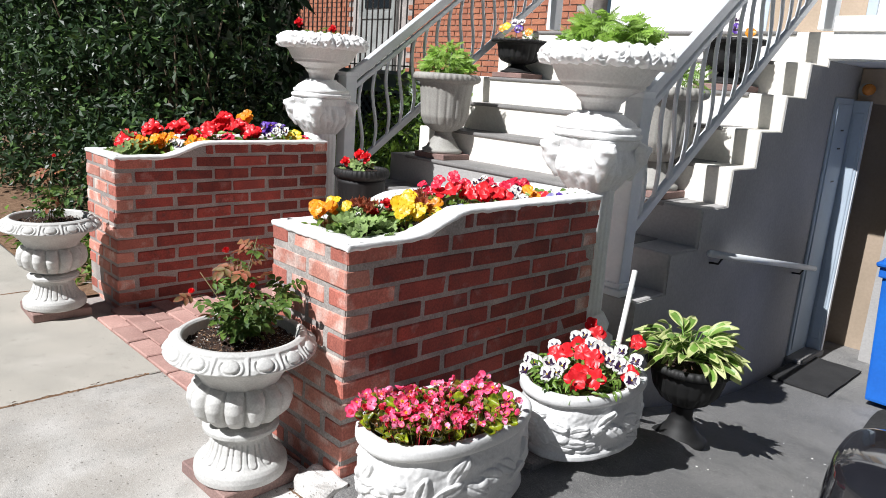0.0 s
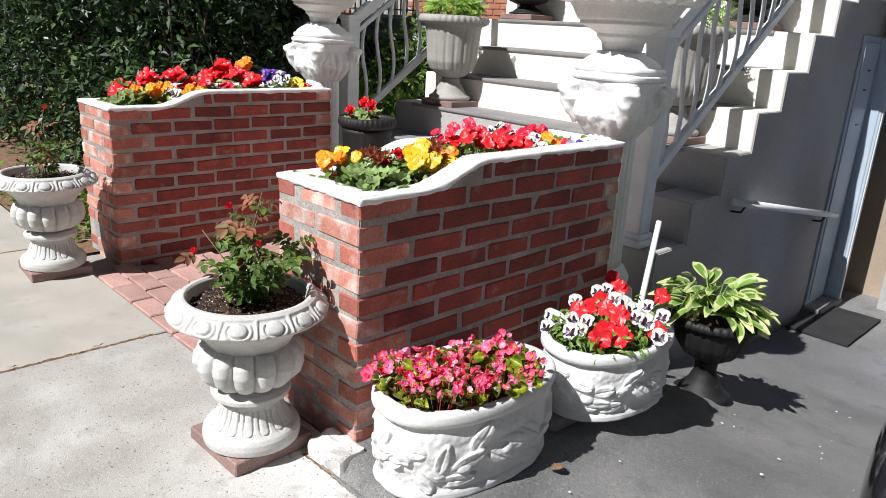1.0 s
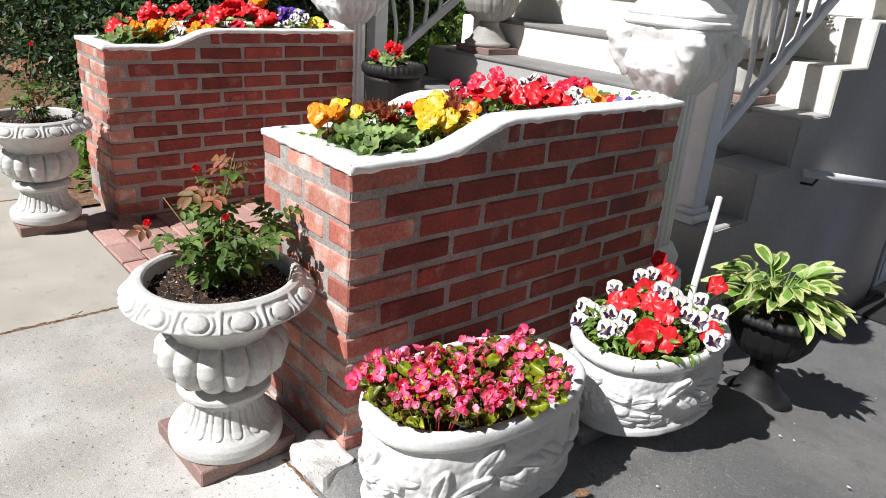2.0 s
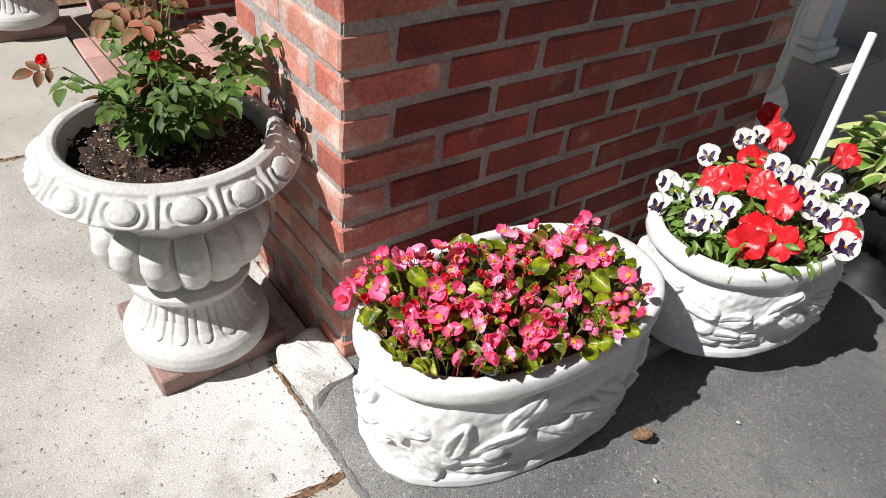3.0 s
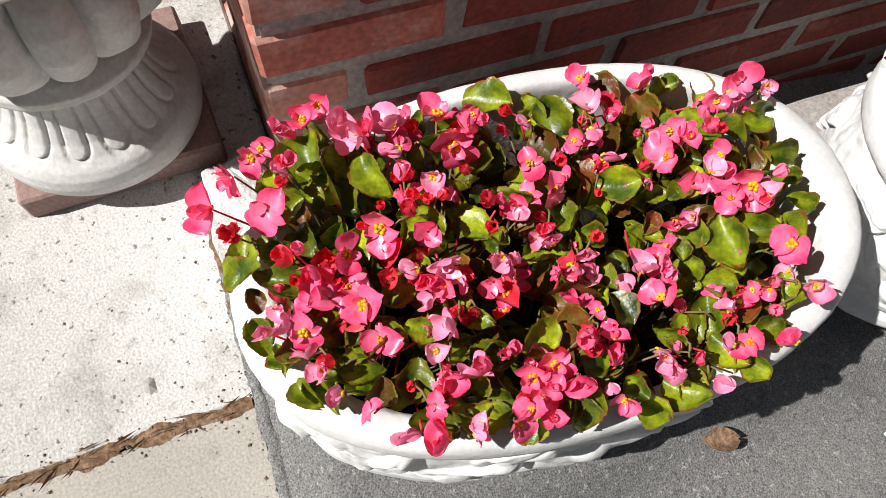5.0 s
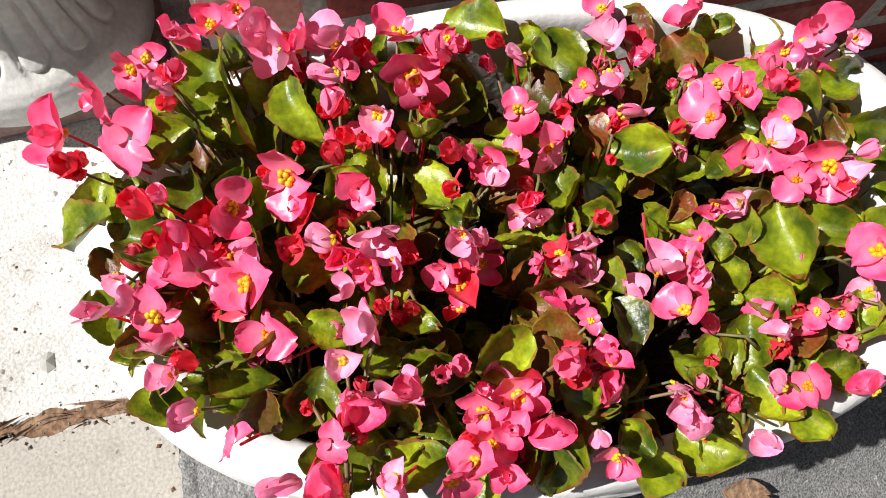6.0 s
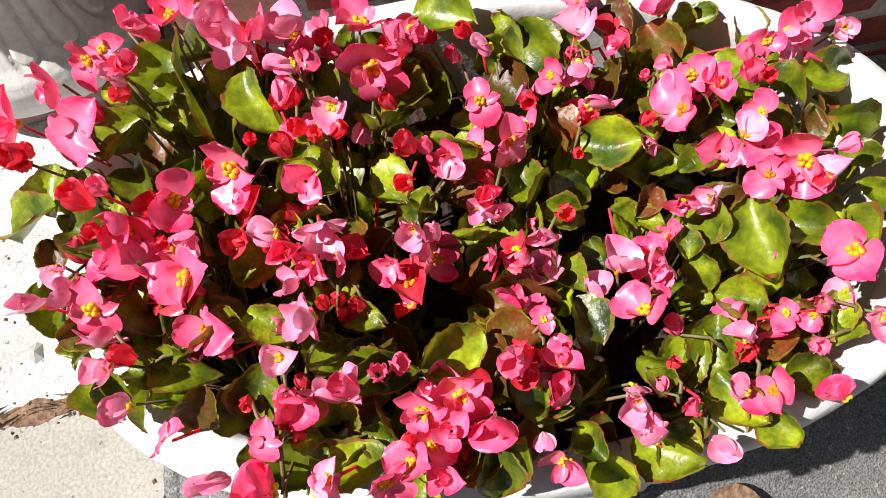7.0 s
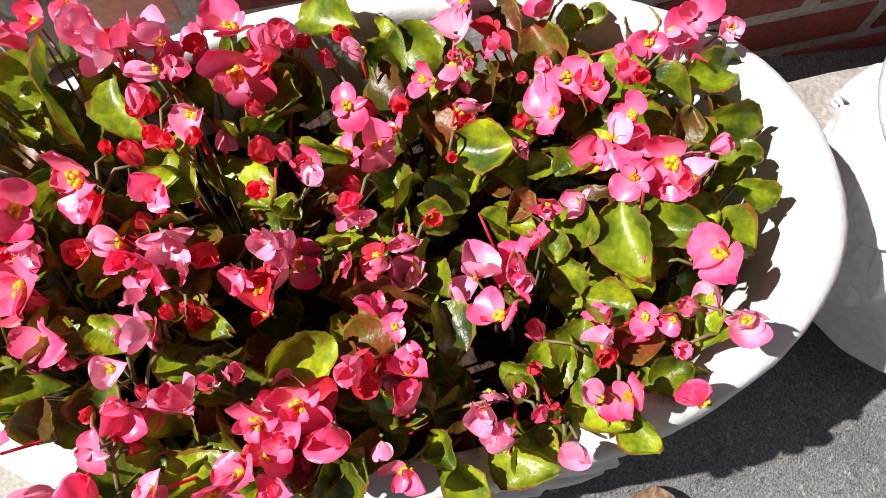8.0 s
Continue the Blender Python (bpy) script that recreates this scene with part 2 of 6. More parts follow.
def box_bm(x0, x1, y0, y1, z0, z1, bevel=0.0, seg=1, jitter=0.0):
    bm = bmesh.new()
    bmesh.ops.create_cube(bm, size=1)
    for v in bm.verts:
        v.co = Vector((x0 if v.co.x < 0 else x1, y0 if v.co.y < 0 else y1, z0 if v.co.z < 0 else z1))
    if jitter:
        for v in bm.verts:
            v.co += Vector((random.uniform(-1, 1), random.uniform(-1, 1), random.uniform(-1, 1))) * jitter
    if bevel:
        bmesh.ops.bevel(bm, geom=list(bm.edges), offset=bevel, segments=seg, affect="EDGES", profile=0.6)
    return bm


def join_bm(*bms):
    out = bmesh.new()
    for b in bms:
        me = bpy.data.meshes.new("tmp")
        b.to_mesh(me)
        b.free()
        out.from_mesh(me)
        bpy.data.meshes.remove(me)
    return out


def bar_bm(a, b, w, h=None, up=(0, 0, 1), bevel=0.004):
    """A bar of section w x h from a to b."""
    a, b = Vector(a), Vector(b)
    h = h or w
    d = (b - a)
    ln = d.length
    bm = box_bm(-w / 2, w / 2, -h / 2, h / 2, 0, ln, bevel)
    z = d.normalized()
    x = Vector(up).cross(z)
    if x.length < 1e-4:
        x = Vector((1, 0, 0)).cross(z)
    x.normalize()
    y = z.cross(x)
    m = Matrix((x, y, z)).transposed().to_4x4()
    m.translation = a
    bm.transform(m)
    return bm


def tube_bm(pts, r, seg=6, taper=1.0):
    """A round tube through points."""
    bm = bmesh.new()
    pts = [Vector(p) for p in pts]
    rings = []
    for i, p in enumerate(pts):
        d = (pts[min(i + 1, len(pts) - 1)] - pts[max(i - 1, 0)]).normalized()
        x = d.cross(Vector((0.31, 0.2, 0.93)) if abs(d.z) < 0.95 else Vector((1, 0.1, 0))).normalized()
        y = d.cross(x)
        rr = r * (1 + (taper - 1) * i / max(1, len(pts) - 1))
        rings.append([bm.verts.new(p + (x * math.cos(a) + y * math.sin(a)) * rr) for a in (math.tau * k / seg for k in range(seg))])
    for a, b in zip(rings, rings[1:]):
        for k in range(seg):
            bm.faces.new((a[k], a[(k + 1) % seg], b[(k + 1) % seg], b[k]))
    bm.faces.new(rings[0][::-1])
    bm.faces.new(rings[-1])
    return bm


def spin(name, prof, seg, *mats, sx=1.0, sy=1.0, power=2.0, shape=None, caps=(True, True)):
    """A turned body: prof holds (radius, height) rows from the bottom up. sx, sy and power make it oval or squarish; shape(angle, s, r, z) gives (r, z) with s the way up the profile."""
    verts, faces = [], []
    n = len(prof)
    for i, (r, z) in enumerate(prof):
        for k in range(seg):
            a = math.tau * k / seg
            c, s = math.cos(a), math.sin(a)
            rr, zz = shape(a, i / (n - 1), r, z) if shape else (r, z)
            f = (abs(c) ** power + abs(s) ** power) ** (-1 / power)
            verts.append((rr * f * c * sx, rr * f * s * sy, zz))
    for i in range(n - 1):
        for k in range(seg):
            j = (k + 1) % seg
            faces.append((i * seg + k, i * seg + j, (i + 1) * seg + j, (i + 1) * seg + k))
    if caps[0]:
        faces.append(tuple(range(seg))[::-1])
    if caps[1]:
        faces.append(tuple((n - 1) * seg + k for k in range(seg)))
    return raw_mesh(name, verts, faces, *mats, smooth=True)


def finer(prof, step=0.006):
    """The same profile with points added along it, rounded a little."""
    out = []
    for (r0, z0), (r1, z1) in zip(prof, prof[1:]):
        k = max(1, int(math.hypot(r1 - r0, z1 - z0) / step))
        out += [(r0 + (r1 - r0) * i / k, z0 + (z1 - z0) * i / k) for i in range(k)]
    return out + [prof[-1]]


def soil_mesh(name, rx, ry, power=2.0, amp=0.008, rings=14, seg=48):
    verts, faces = [(0, 0, 0.01)], []
    for i in range(1, rings + 1):
        for k in range(seg):
            a = math.tau * k / seg
            c, s = math.cos(a), math.sin(a)
            f = (abs(c) ** power + abs(s) ** power) ** (-1 / power) * i / rings
            x, y = rx * f * c, ry * f * s
            verts.append((x, y, amp * noise.noise(Vector((x * 35, y * 35, rx))) + amp * noise.noise(Vector((x * 90, y * 90, rx)))))
    for k in range(seg):
        faces.append((0, 1 + k, 1 + (k + 1) % seg))
    for i in range(rings - 1):
        for k in range(seg):
            j = (k + 1) % seg
            faces.append((1 + i * seg + k, 1 + (i + 1) * seg + k, 1 + (i + 1) * seg + j, 1 + i * seg + j))
    return raw_mesh(name, verts, faces, SOIL, smooth=True)


def ease(a, b, x):
    t = min(1.0, max(0.0, (x - a) / (b - a)))
    return t * t * (3 - 2 * t)


def drive(y):
    """Height of the driveway, which runs down towards the basement."""
    return -0.5 * ease(0.25, 3.35, y)


def berm(x, y):
    """The asphalt is built up along the foot of the brick planter."""
    return 0.04 * (1 - ease(0.4, 0.48, x)) * ease(-0.112, -0.045, y) * (1 - ease(1.2, 1.8, y))


def aim(at, direction, up=(0, 0, 1), size=1.0, spin_by=0.0):
    """A pose whose z axis points along direction."""
    z = Vector(direction).normalized()
    x = Vector(up).cross(z)
    if x.length < 1e-3:
        x = Vector((1, 0, 0))
    x.normalize()
    y = z.cross(x)
    m = Matrix((x, y, z)).transposed().to_4x4()
    m.translation = at
    return m @ Matrix.Rotation(spin_by, 4, "Z") @ Matrix.Scale(size, 4)


# ---- ground ----
def sheet(name, x0, x1, y0, y1, nx, ny, height, mat, label, bias=1.0):
    """bias above 1 packs the grid towards x0 and y0."""
    verts, faces = [], []
    for j in range(ny + 1):
        for i in range(nx + 1):
            x, y = x0 + (x1 - x0) * (i / nx) ** bias, y0 + (y1 - y0) * (j / ny) ** bias
            verts.append((x, y, height(x, y)))
    for j in range(ny):
        for i in range(nx):
            a = j * (nx + 1) + i
            faces.append((a, a + 1, a + nx + 2, a + nx + 1))
    return tagged(new(name, raw_mesh(name, verts, faces, mat, smooth=True)), label, name, kind="structure")


sheet("ground", -400, 400, -400, 400, 8, 8, lambda x, y: -0.9, ASPHALT, "dull grey street ground reaching the horizon")
sheet("road", -60, 60, -40, -2.6, 30, 12, lambda x, y: -0.12, ASPHALT, "grey asphalt road beyond the pavement")
sheet("driveway", -0.02, 12.0, -0.115, 6.0, 200, 110, lambda x, y: drive(y) + berm(x, y) - 0.004 + 0.003 * noise.noise(Vector((x * 6, y * 6, 0))) + 0.006 * noise.noise(Vector((x * 1.4, y * 1.4, 3))), ASPHALT, "worn dark grey asphalt driveway running down to the basement", 2.0)
sheet("garden_bed", -12.0, -2.3, -0.06, 9.0, 40, 40, lambda x, y: -0.012 + 0.03 * noise.noise(Vector((x * 2, y * 2, 7))), DEBRIS, "brown mulch and dry leaves under the hedge")
sheet("foundation", -2.6, -0.02, -0.05, 1.75, 6, 6, lambda x, y: -0.02, MORTAR, "sandy bed under the brick paving")

pavement = thing("pavement", (0, 0, 0), "sunlit grey concrete pavement slabs with dirty joints", "pavement", kind="structure")
edges = [-12.1, -10.73, -9.36, -7.99, -6.62, -5.25, -3.88, -2.51, -1.14, 0.212, 1.58, 2.95, 4.32, 5.7, 7.1]
for i, (a, b) in enumerate(zip(edges, edges[1:])):
    for y0, y1 in ((-2.6, -1.445), (-1.435, -0.109 if a > -0.2 else -0.062 if a > -2.6 else -0.075)):
        if a < -0.2 < b:
            bm = join_bm(box_bm(a + 0.004, b - 0.004, y0, y1 if y0 < -2 else -0.109, -0.1, 0, 0.004), *([] if y0 < -2 else [box_bm(a + 0.006, -0.43, -0.115, -0.062, -0.1, -0.0015, 0.004), box_bm(-0.43, -0.06, -0.115, -0.004, -0.1, -0.0015, 0.004)]))
        else:
            bm = box_bm(a + 0.004, b - 0.004, y0, y1, -0.1, 0, 0.004)
        part("slab", bm, CONCRETE if a < 0 < b or a == -1.14 else CONCRETE2, pavement)


def ragged(name, ends, width, top, mat, label, category, seed):
    """A low strip of loose matter between two points, with uneven edges and height."""
    (xa, ya), (xb, yb) = ends
    ln = math.hypot(xb - xa, yb - ya)
    ux, uy = (xb - xa) / ln, (yb - ya) / ln
    verts, faces = [], []
    steps = int(ln / 0.006)
    for i in range(steps + 1):
        d = ln * i / steps
        w = [width * (0.75 + 0.9 * noise.noise(Vector((d * 28, e * 7, seed))) + 0.5 * noise.noise(Vector((d * 90, e * 7, seed)))) for e in (-1, 1)]
        for k, off in enumerate((-w[0], -0.4 * w[0], 0.0, 0.4 * w[1], w[1])):
            z = (top + 0.0022 * noise.noise(Vector((d * 80, off * 90, seed)))) * (0.2, 0.9, 1.0, 0.9, 0.2)[k] - 0.0006
            verts.append((xa + ux * d - uy * off, ya + uy * d + ux * off, z))
    for i in range(steps):
        for k in range(4):
            a = i * 5 + k
            faces.append((a, a + 1, a + 6, a + 5))
    tagged(new(name, raw_mesh(name, verts, faces, mat, smooth=True)), label, category, kind="structure")


for jx in (-2.51, -1.14, 0.212, 1.58):
    ragged("trim", ((jx, -2.6), (jx, -0.115)), 0.0105, 0.0022, DEBRIS, "dirt filled joint between the slabs", "joint", jx)
ragged("trim", ((0.04, -0.106), (1.9, -0.106)), 0.011, 0.003, ASPHALT, "ragged asphalt edge lapping over the concrete", "edge", 5.0)
ragged("trim", ((-0.098, -0.112), (0.1, -0.11)), 0.006, 0.0015, DEBRIS, "dirt filled crack beside the broken concrete", "crack", 8.0)
ragged("trim", ((-0.088, -0.118), (-0.088, 0.0)), 0.005, 0.0015, DEBRIS, "dirt filled crack beside the broken concrete", "crack", 9.0)
part("bedding", box_bm(-0.2, 0.16, -0.13, 0.0, -0.12, -0.007), DEBRIS, pavement)
verts, faces = [], []
rnd = random.Random(4)
for k in range(420):
    x, y, a, s = rnd.choice((-1.14, 0.212, 0.212, 1.58)) + rnd.gauss(0, 0.006), rnd.uniform(-1.4, -0.12), rnd.gauss(1.57, 0.35), rnd.uniform(0.005, 0.02)
    c, d, w, z = math.cos(a) * s, math.sin(a) * s, rnd.uniform(0.0008, 0.002), rnd.uniform(-0.002, 0.004)
    n = len(verts)
    verts += [(x - c, y - d, z), (x - d * 0.08, y + c * 0.08, z + w * 2), (x + c, y + d, z + 0.001), (x + d * 0.08, y - c * 0.08, z)]
    faces.append((n, n + 1, n + 2, n + 3))
tagged(new("joint_litter", raw_mesh("joint_litter", verts, faces, DEBRIS)), "dry brown needles and dirt in the pavement joints", "debris", kind="stuff")
verts, faces, slots = [], [], []
for k in range(1250):
    q = rnd.random()
    if q < 0.45:
        x, y = 0.212 + rnd.gauss(0, 0.011), rnd.uniform(-0.9, -0.12)
    elif q < 0.7:
        x, y = rnd.uniform(-0.1, 1.2), -0.112 + rnd.gauss(0, 0.011)
    elif q < 0.9:
        x, y = -0.088 + rnd.gauss(0, 0.01), rnd.uniform(-0.12, -0.01)
    else:
        x, y = rnd.uniform(-0.5, 0.2), -0.1 - abs(rnd.gauss(0, 0.12))
    s, t, z = 0.0006 + 0.002 * rnd.random() ** 3, rnd.uniform(0, 6.28), 0.0005
    n = len(verts)
    verts += [(x + s * rnd.uniform(0.7, 1.3) * math.cos(t + i * 1.57), y + s * rnd.uniform(0.7, 1.3) * math.sin(t + i * 1.57), z) for i in range(4)] + [(x, y, z + s * rnd.uniform(0.6, 1.2))]
    faces += [(n + i, n + (i + 1) % 4, n + 4) for i in range(4)]
    slots += [int(rnd.random() < 0.4)] * 4
tagged(new("grit", raw_mesh("grit", verts, faces, DEBRIS, ASPHALT, index=slots)), "brown and grey grit lying along the pavement edge", "grit", kind="stuff")

# concrete stub and the cement strip along the brick wall
def rough_block(name, x0, x1, y0, y1, z0, z1, mat, label, cat, amp=0.008):
    bm = box_bm(x0, x1, y0, y1, z0, z1, 0.012, 2)
    bmesh.ops.subdivide_edges(bm, edges=list(bm.edges), cuts=4, use_grid_fill=True)
    for v in bm.verts:
        v.co += Vector((noise.noise(v.co * 17), noise.noise(v.co * 17 + Vector((5, 0, 0))), noise.noise(v.co * 21 + Vector((0, 9, 0))))) * amp
    return tagged(new(name, mesh_from(name, bm, mat)), label, cat)


rough_block("concrete_stub", -0.095, 0.06, -0.1, 0.0, -0.06, 0.05, CONCRETE, "broken lump of pale concrete at the foot of the brick planter", "concrete", 0.014)
rough_block("cement_base", 0.06, 0.32, 0.53, 1.06, -0.2, 0.05, MORTAR, "grey cement slab under the oval pot of pansies", "slab", 0.004)


# ---- brick planters ----
L, W, ROW, Z0 = 1.245, 0.403, 0.0683, 0.0137
PITCH = 0.2145
rnd = random.Random(11)


def brick_mesh(ln, dp, mat, hgt=0.0545, name="brick", jit=0.0026):
    return mesh_from(name, box_bm(-ln / 2, ln / 2, -dp / 2, dp / 2, -hgt / 2, hgt / 2, 0.0045, 1, jit), mat)


# FRONT, MID and CORNER carry the paler, sunlit colouring; the rest the plain brick
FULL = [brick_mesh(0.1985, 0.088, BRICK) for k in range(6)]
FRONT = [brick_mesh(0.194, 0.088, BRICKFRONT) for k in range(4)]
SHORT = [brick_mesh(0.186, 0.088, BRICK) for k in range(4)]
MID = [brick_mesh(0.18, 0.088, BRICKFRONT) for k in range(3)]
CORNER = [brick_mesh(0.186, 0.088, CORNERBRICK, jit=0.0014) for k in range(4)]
HALF = [brick_mesh(0.042, 0.088, BRICK) for k in range(2)]


def rim_height(y):
    """Top of the brickwork: low in front, one course higher at the back."""
    return 0.746 + 0.069 * ease(0.24, 0.5, y)


def brick_planter(x1, y0, label):
    """x1: the right face; y0: the front face."""
    ob = thing("brick_planter", (x1 - W / 2, y0, 0), label, "planter", "brick planters")
    o = Vector((-(x1 - W / 2), -y0, 0))
    xl, xr = -W / 2, W / 2
    # mortar body: four walls, set back a little behind the bricks
    s = 0.0032
    verts, faces = [], []
    ys = [i * L / 40 for i in range(41)]
    fine_ys = [i * L / 120 for i in range(121)]
    for side in (xl, xr):
        sg = 1 if side < 0 else -1
        base = len(verts)
        for y in ys:
            yy = min(max(y, s + 0.004), L - s - 0.004)
            top = rim_height(y) + 0.004
            verts += [(side + sg * s, yy, -0.35), (side + sg * s, yy, top), (side + sg * 0.095, yy, top), (side + sg * 0.095, yy, -0.35)]
        for i in range(40):
            a = base + i * 4
            for k in range(3):
                faces.append((a + k, a + k + 1, a + k + 5, a + k + 4))
        faces += [(base, base + 1, base + 2, base + 3), (base + 160, base + 161, base + 162, base + 163)]
    for ya, yb, zt in ((s, 0.095, rim_height(0) + 0.004), (L - 0.095, L - s, rim_height(L) + 0.004)):
        b = len(verts)
        verts += [(x, y, z) for x in (xl + s + 0.0025, xr - s - 0.0025) for y in (ya, yb) for z in (-0.349, zt - 0.001)]
        faces += [(b, b + 1, b + 3, b + 2), (b + 4, b + 5, b + 7, b + 6), (b, b + 1, b + 5, b + 4), (b + 2, b + 3, b + 7, b + 6), (b + 1, b + 3, b + 7, b + 5)]
    child("mortar", raw_mesh("mortar", verts, faces, MORTAR), ob, label="grey mortar joints")

    def lay(x, y, z, along_y, kind=FULL):
        m = pose(x + rnd.gauss(0, 0.0009), y + rnd.gauss(0, 0.0015), z + rnd.gauss(0, 0.0013), rnd.gauss(0, 0.4), rnd.gauss(0, 0.4), (90 if along_y else 0) + rnd.gauss(0, 0.45) + (180 if rnd.random() < 0.5 else 0))
        child("brick", rnd.choice(kind), ob, m)

    for j in range(-4, 12):
        z = Z0 + ROW * (j + 0.5)
        even = j % 2 == 0
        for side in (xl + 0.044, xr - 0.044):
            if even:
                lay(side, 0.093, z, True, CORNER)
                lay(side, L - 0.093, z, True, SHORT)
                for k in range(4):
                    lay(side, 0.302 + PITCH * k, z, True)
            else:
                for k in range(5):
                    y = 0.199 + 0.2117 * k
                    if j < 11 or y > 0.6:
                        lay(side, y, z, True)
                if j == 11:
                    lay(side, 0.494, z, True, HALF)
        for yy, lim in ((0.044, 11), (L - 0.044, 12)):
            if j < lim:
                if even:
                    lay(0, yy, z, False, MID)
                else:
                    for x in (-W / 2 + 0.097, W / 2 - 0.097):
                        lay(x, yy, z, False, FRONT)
    # white coping: a rounded section carried round the four sides
    sec = [(-0.0015, 0.004), (-0.003, 0.008), (-0.003, 0.0165), (0.0005, 0.0205), (0.012, 0.022), (0.055, 0.0225), (0.08, 0.019), (0.09, 0.008), (0.091, -0.03)]
    path = [(xl, y, (1, 0)) for y in fine_ys[:-1]] + [(x, L, (0, -1)) for x in np.linspace(xl, xr, 40)[:-1]] + [(xr, y, (-1, 0)) for y in fine_ys[:0:-1]] + [(x, 0, (0, 1)) for x in np.linspace(xr, xl, 40)[:-1]]
    verts, faces = [], []
    for x, y, inw in path:
        # corners: both directions point inwards
        ix = (1 if abs(x - xl) < 1e-6 else -1 if abs(x - xr) < 1e-6 else 0)
        iy = (1 if y < 1e-6 else -1 if abs(y - L) < 1e-6 else 0)
        for d, h in sec:
            wob = 0.0022 * noise.noise(Vector((x * 11 + d * 30, y * 11, h * 40 + x1))) + 0.0018 * noise.noise(Vector((x * 45 + d * 50, y * 45, h * 60 + x1)))
            drip = 0.008 * max(0, noise.noise(Vector((x * 22, y * 22, 4 + x1)))) if d == -0.0015 else 0
            verts.append((x + ix * (d + wob), y + iy * (d + wob), rim_height(y) + h + wob - drip))
    k, n = len(sec), len(path)
    for i in range(n):
        for s2 in range(k - 1):
            a, b = i * k + s2, ((i + 1) % n) * k + s2
            faces.append((a, b, b + 1, a + 1))
        faces.append((i * k, i * k + k - 1, ((i + 1) % n) * k + k - 1, ((i + 1) % n) * k))
    child("coping", raw_mesh("coping", verts, faces, COPING, smooth=True), ob, label="white painted cement coping with a wave")
    sm = soil_mesh("soil", W / 2 - 0.085, L / 2 - 0.085, 9.0, 0.012, 10, 60)
    child("soil", sm, ob, pose(0, L / 2, 0.735))
    return ob


near_planter = brick_planter(0.0, 0.0, "red brick planter with white wavy coping beside the driveway")
far_planter = brick_planter(-2.01, 0.085, "red brick planter with white wavy coping beside the hedge")

# ---- paving between the planters ----
paving = thing("paving", (0, 0, 0), "worn pinkish red brick paving between the two planters", "paving", kind="structure")
PAVE = [brick_mesh(0.197, 0.097, PAVER, 0.05, "paver") for k in range(4)]
for r in range(15):
    y = -0.008 + r * 0.1015
    for c in range(-1, 9):
        x = -2.02 + c * 0.2025 + (0.101 if r % 2 else 0)
        if -1.93 < x < -0.46:
            child("paver", rnd.choice(PAVE), paving, pose(x, y, -0.024 + rnd.gauss(0, 0.002), rnd.gauss(0, 0.5), rnd.gauss(0, 0.5), rnd.gauss(0, 0.6)))

# ---- stairs ----
XL, XR = -2.52, -0.05
FIRST, RUN, RISE = 1.70, 0.277, 0.199
stairs = thing("stairs", (0, 0, 0), "outdoor stairs with cream risers and grey painted treads", "stairs", kind="structure")
STEPS = 8
for k in range(STEPS):
    y0, top = FIRST + k * RUN, 0.30 + k * RISE
    y1 = FIRST + (k + 1) * RUN if k < STEPS - 1 else 4.61
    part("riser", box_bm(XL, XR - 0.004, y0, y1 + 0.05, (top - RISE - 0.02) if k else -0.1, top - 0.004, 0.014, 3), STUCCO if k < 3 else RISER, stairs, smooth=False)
    part("tread", box_bm(-2.34, -0.27, y0 - 0.012, y1 + 0.01, top - 0.022, top, 0.007, 2), TREAD, stairs, "grey painted tread")
part("landing_step", box_bm(-1.98, -0.45, 1.44, 1.72, -0.1, 0.12, 0.01, 2), RISER, stairs)
# the masonry under the steps, open to the driveway
verts = [(x, y, z) for x in (XL + 0.01, XR) for y, z in [(FIRST + 0.012, -0.7), (FIRST + 0.012, 0.285)] + [p for k in range(1, STEPS) for p in ((FIRST + k * RUN + 0.012, 0.285 + (k - 1) * RISE), (FIRST + k * RUN + 0.012, 0.285 + k * RISE))] + [(4.61, 0.285 + (STEPS - 1) * RISE), (4.61, -0.7)]]
n = len(verts) // 2
faces = [tuple(range(n)), tuple(range(n, 2 * n))[::-1]] + [(i, (i + 1) % n, n + (i + 1) % n, n + i) for i in range(n)]
tagged(new("wall_stair_side", raw_mesh("wall_stair_side", verts, faces, STUCCO)), "plain beige stucco side wall of the stairs", "wall", kind="structure")

# ---- house ----
FY = 4.62
EDGE = 3.62


def wall(name, x0, x1, y0, y1, z0, z1, mat, label):
    return tagged(new(name, mesh_from(name, box_bm(x0, x1, y0, y1, z0, z1), mat)), label, "wall", kind="structure")


wall("wall_basement_back", -0.05, 0.27, FY, FY + 0.2, -0.8, 1.52, TAN, "tan painted basement wall beside the door")
wall("wall_basement_front", 0.27, 6.0, FY - 0.25, FY + 0.2, -0.8, 1.52, STUCCO, "sunlit beige basement front wall")
wall("ceiling_porch", -0.05, 6.0, EDGE, FY + 2.0, 1.52, 1.69, WHITE, "white porch slab above the basement door")
wall("trim_porch_edge", -0.05, 6.0, EDGE - 0.04, EDGE + 0.02, 1.53, 1.58, WHITE, "white moulding on the porch edge")
wall("trim_porch_kerb", -0.05, 6.0, EDGE - 0.015, EDGE + 0.12, 1.69, 1.78, RISER, "cream kerb on the porch edge")
wall("wall_house_upper", -3.2, 6.0, FY + 1.3, FY + 1.5, 1.6, 4.6, WHITE, "bright white painted house wall above the porch")
wall("floor_porch", -2.52, -0.05, FY, FY + 1.3, 1.2, 1.69, RISER, "cream painted porch floor")

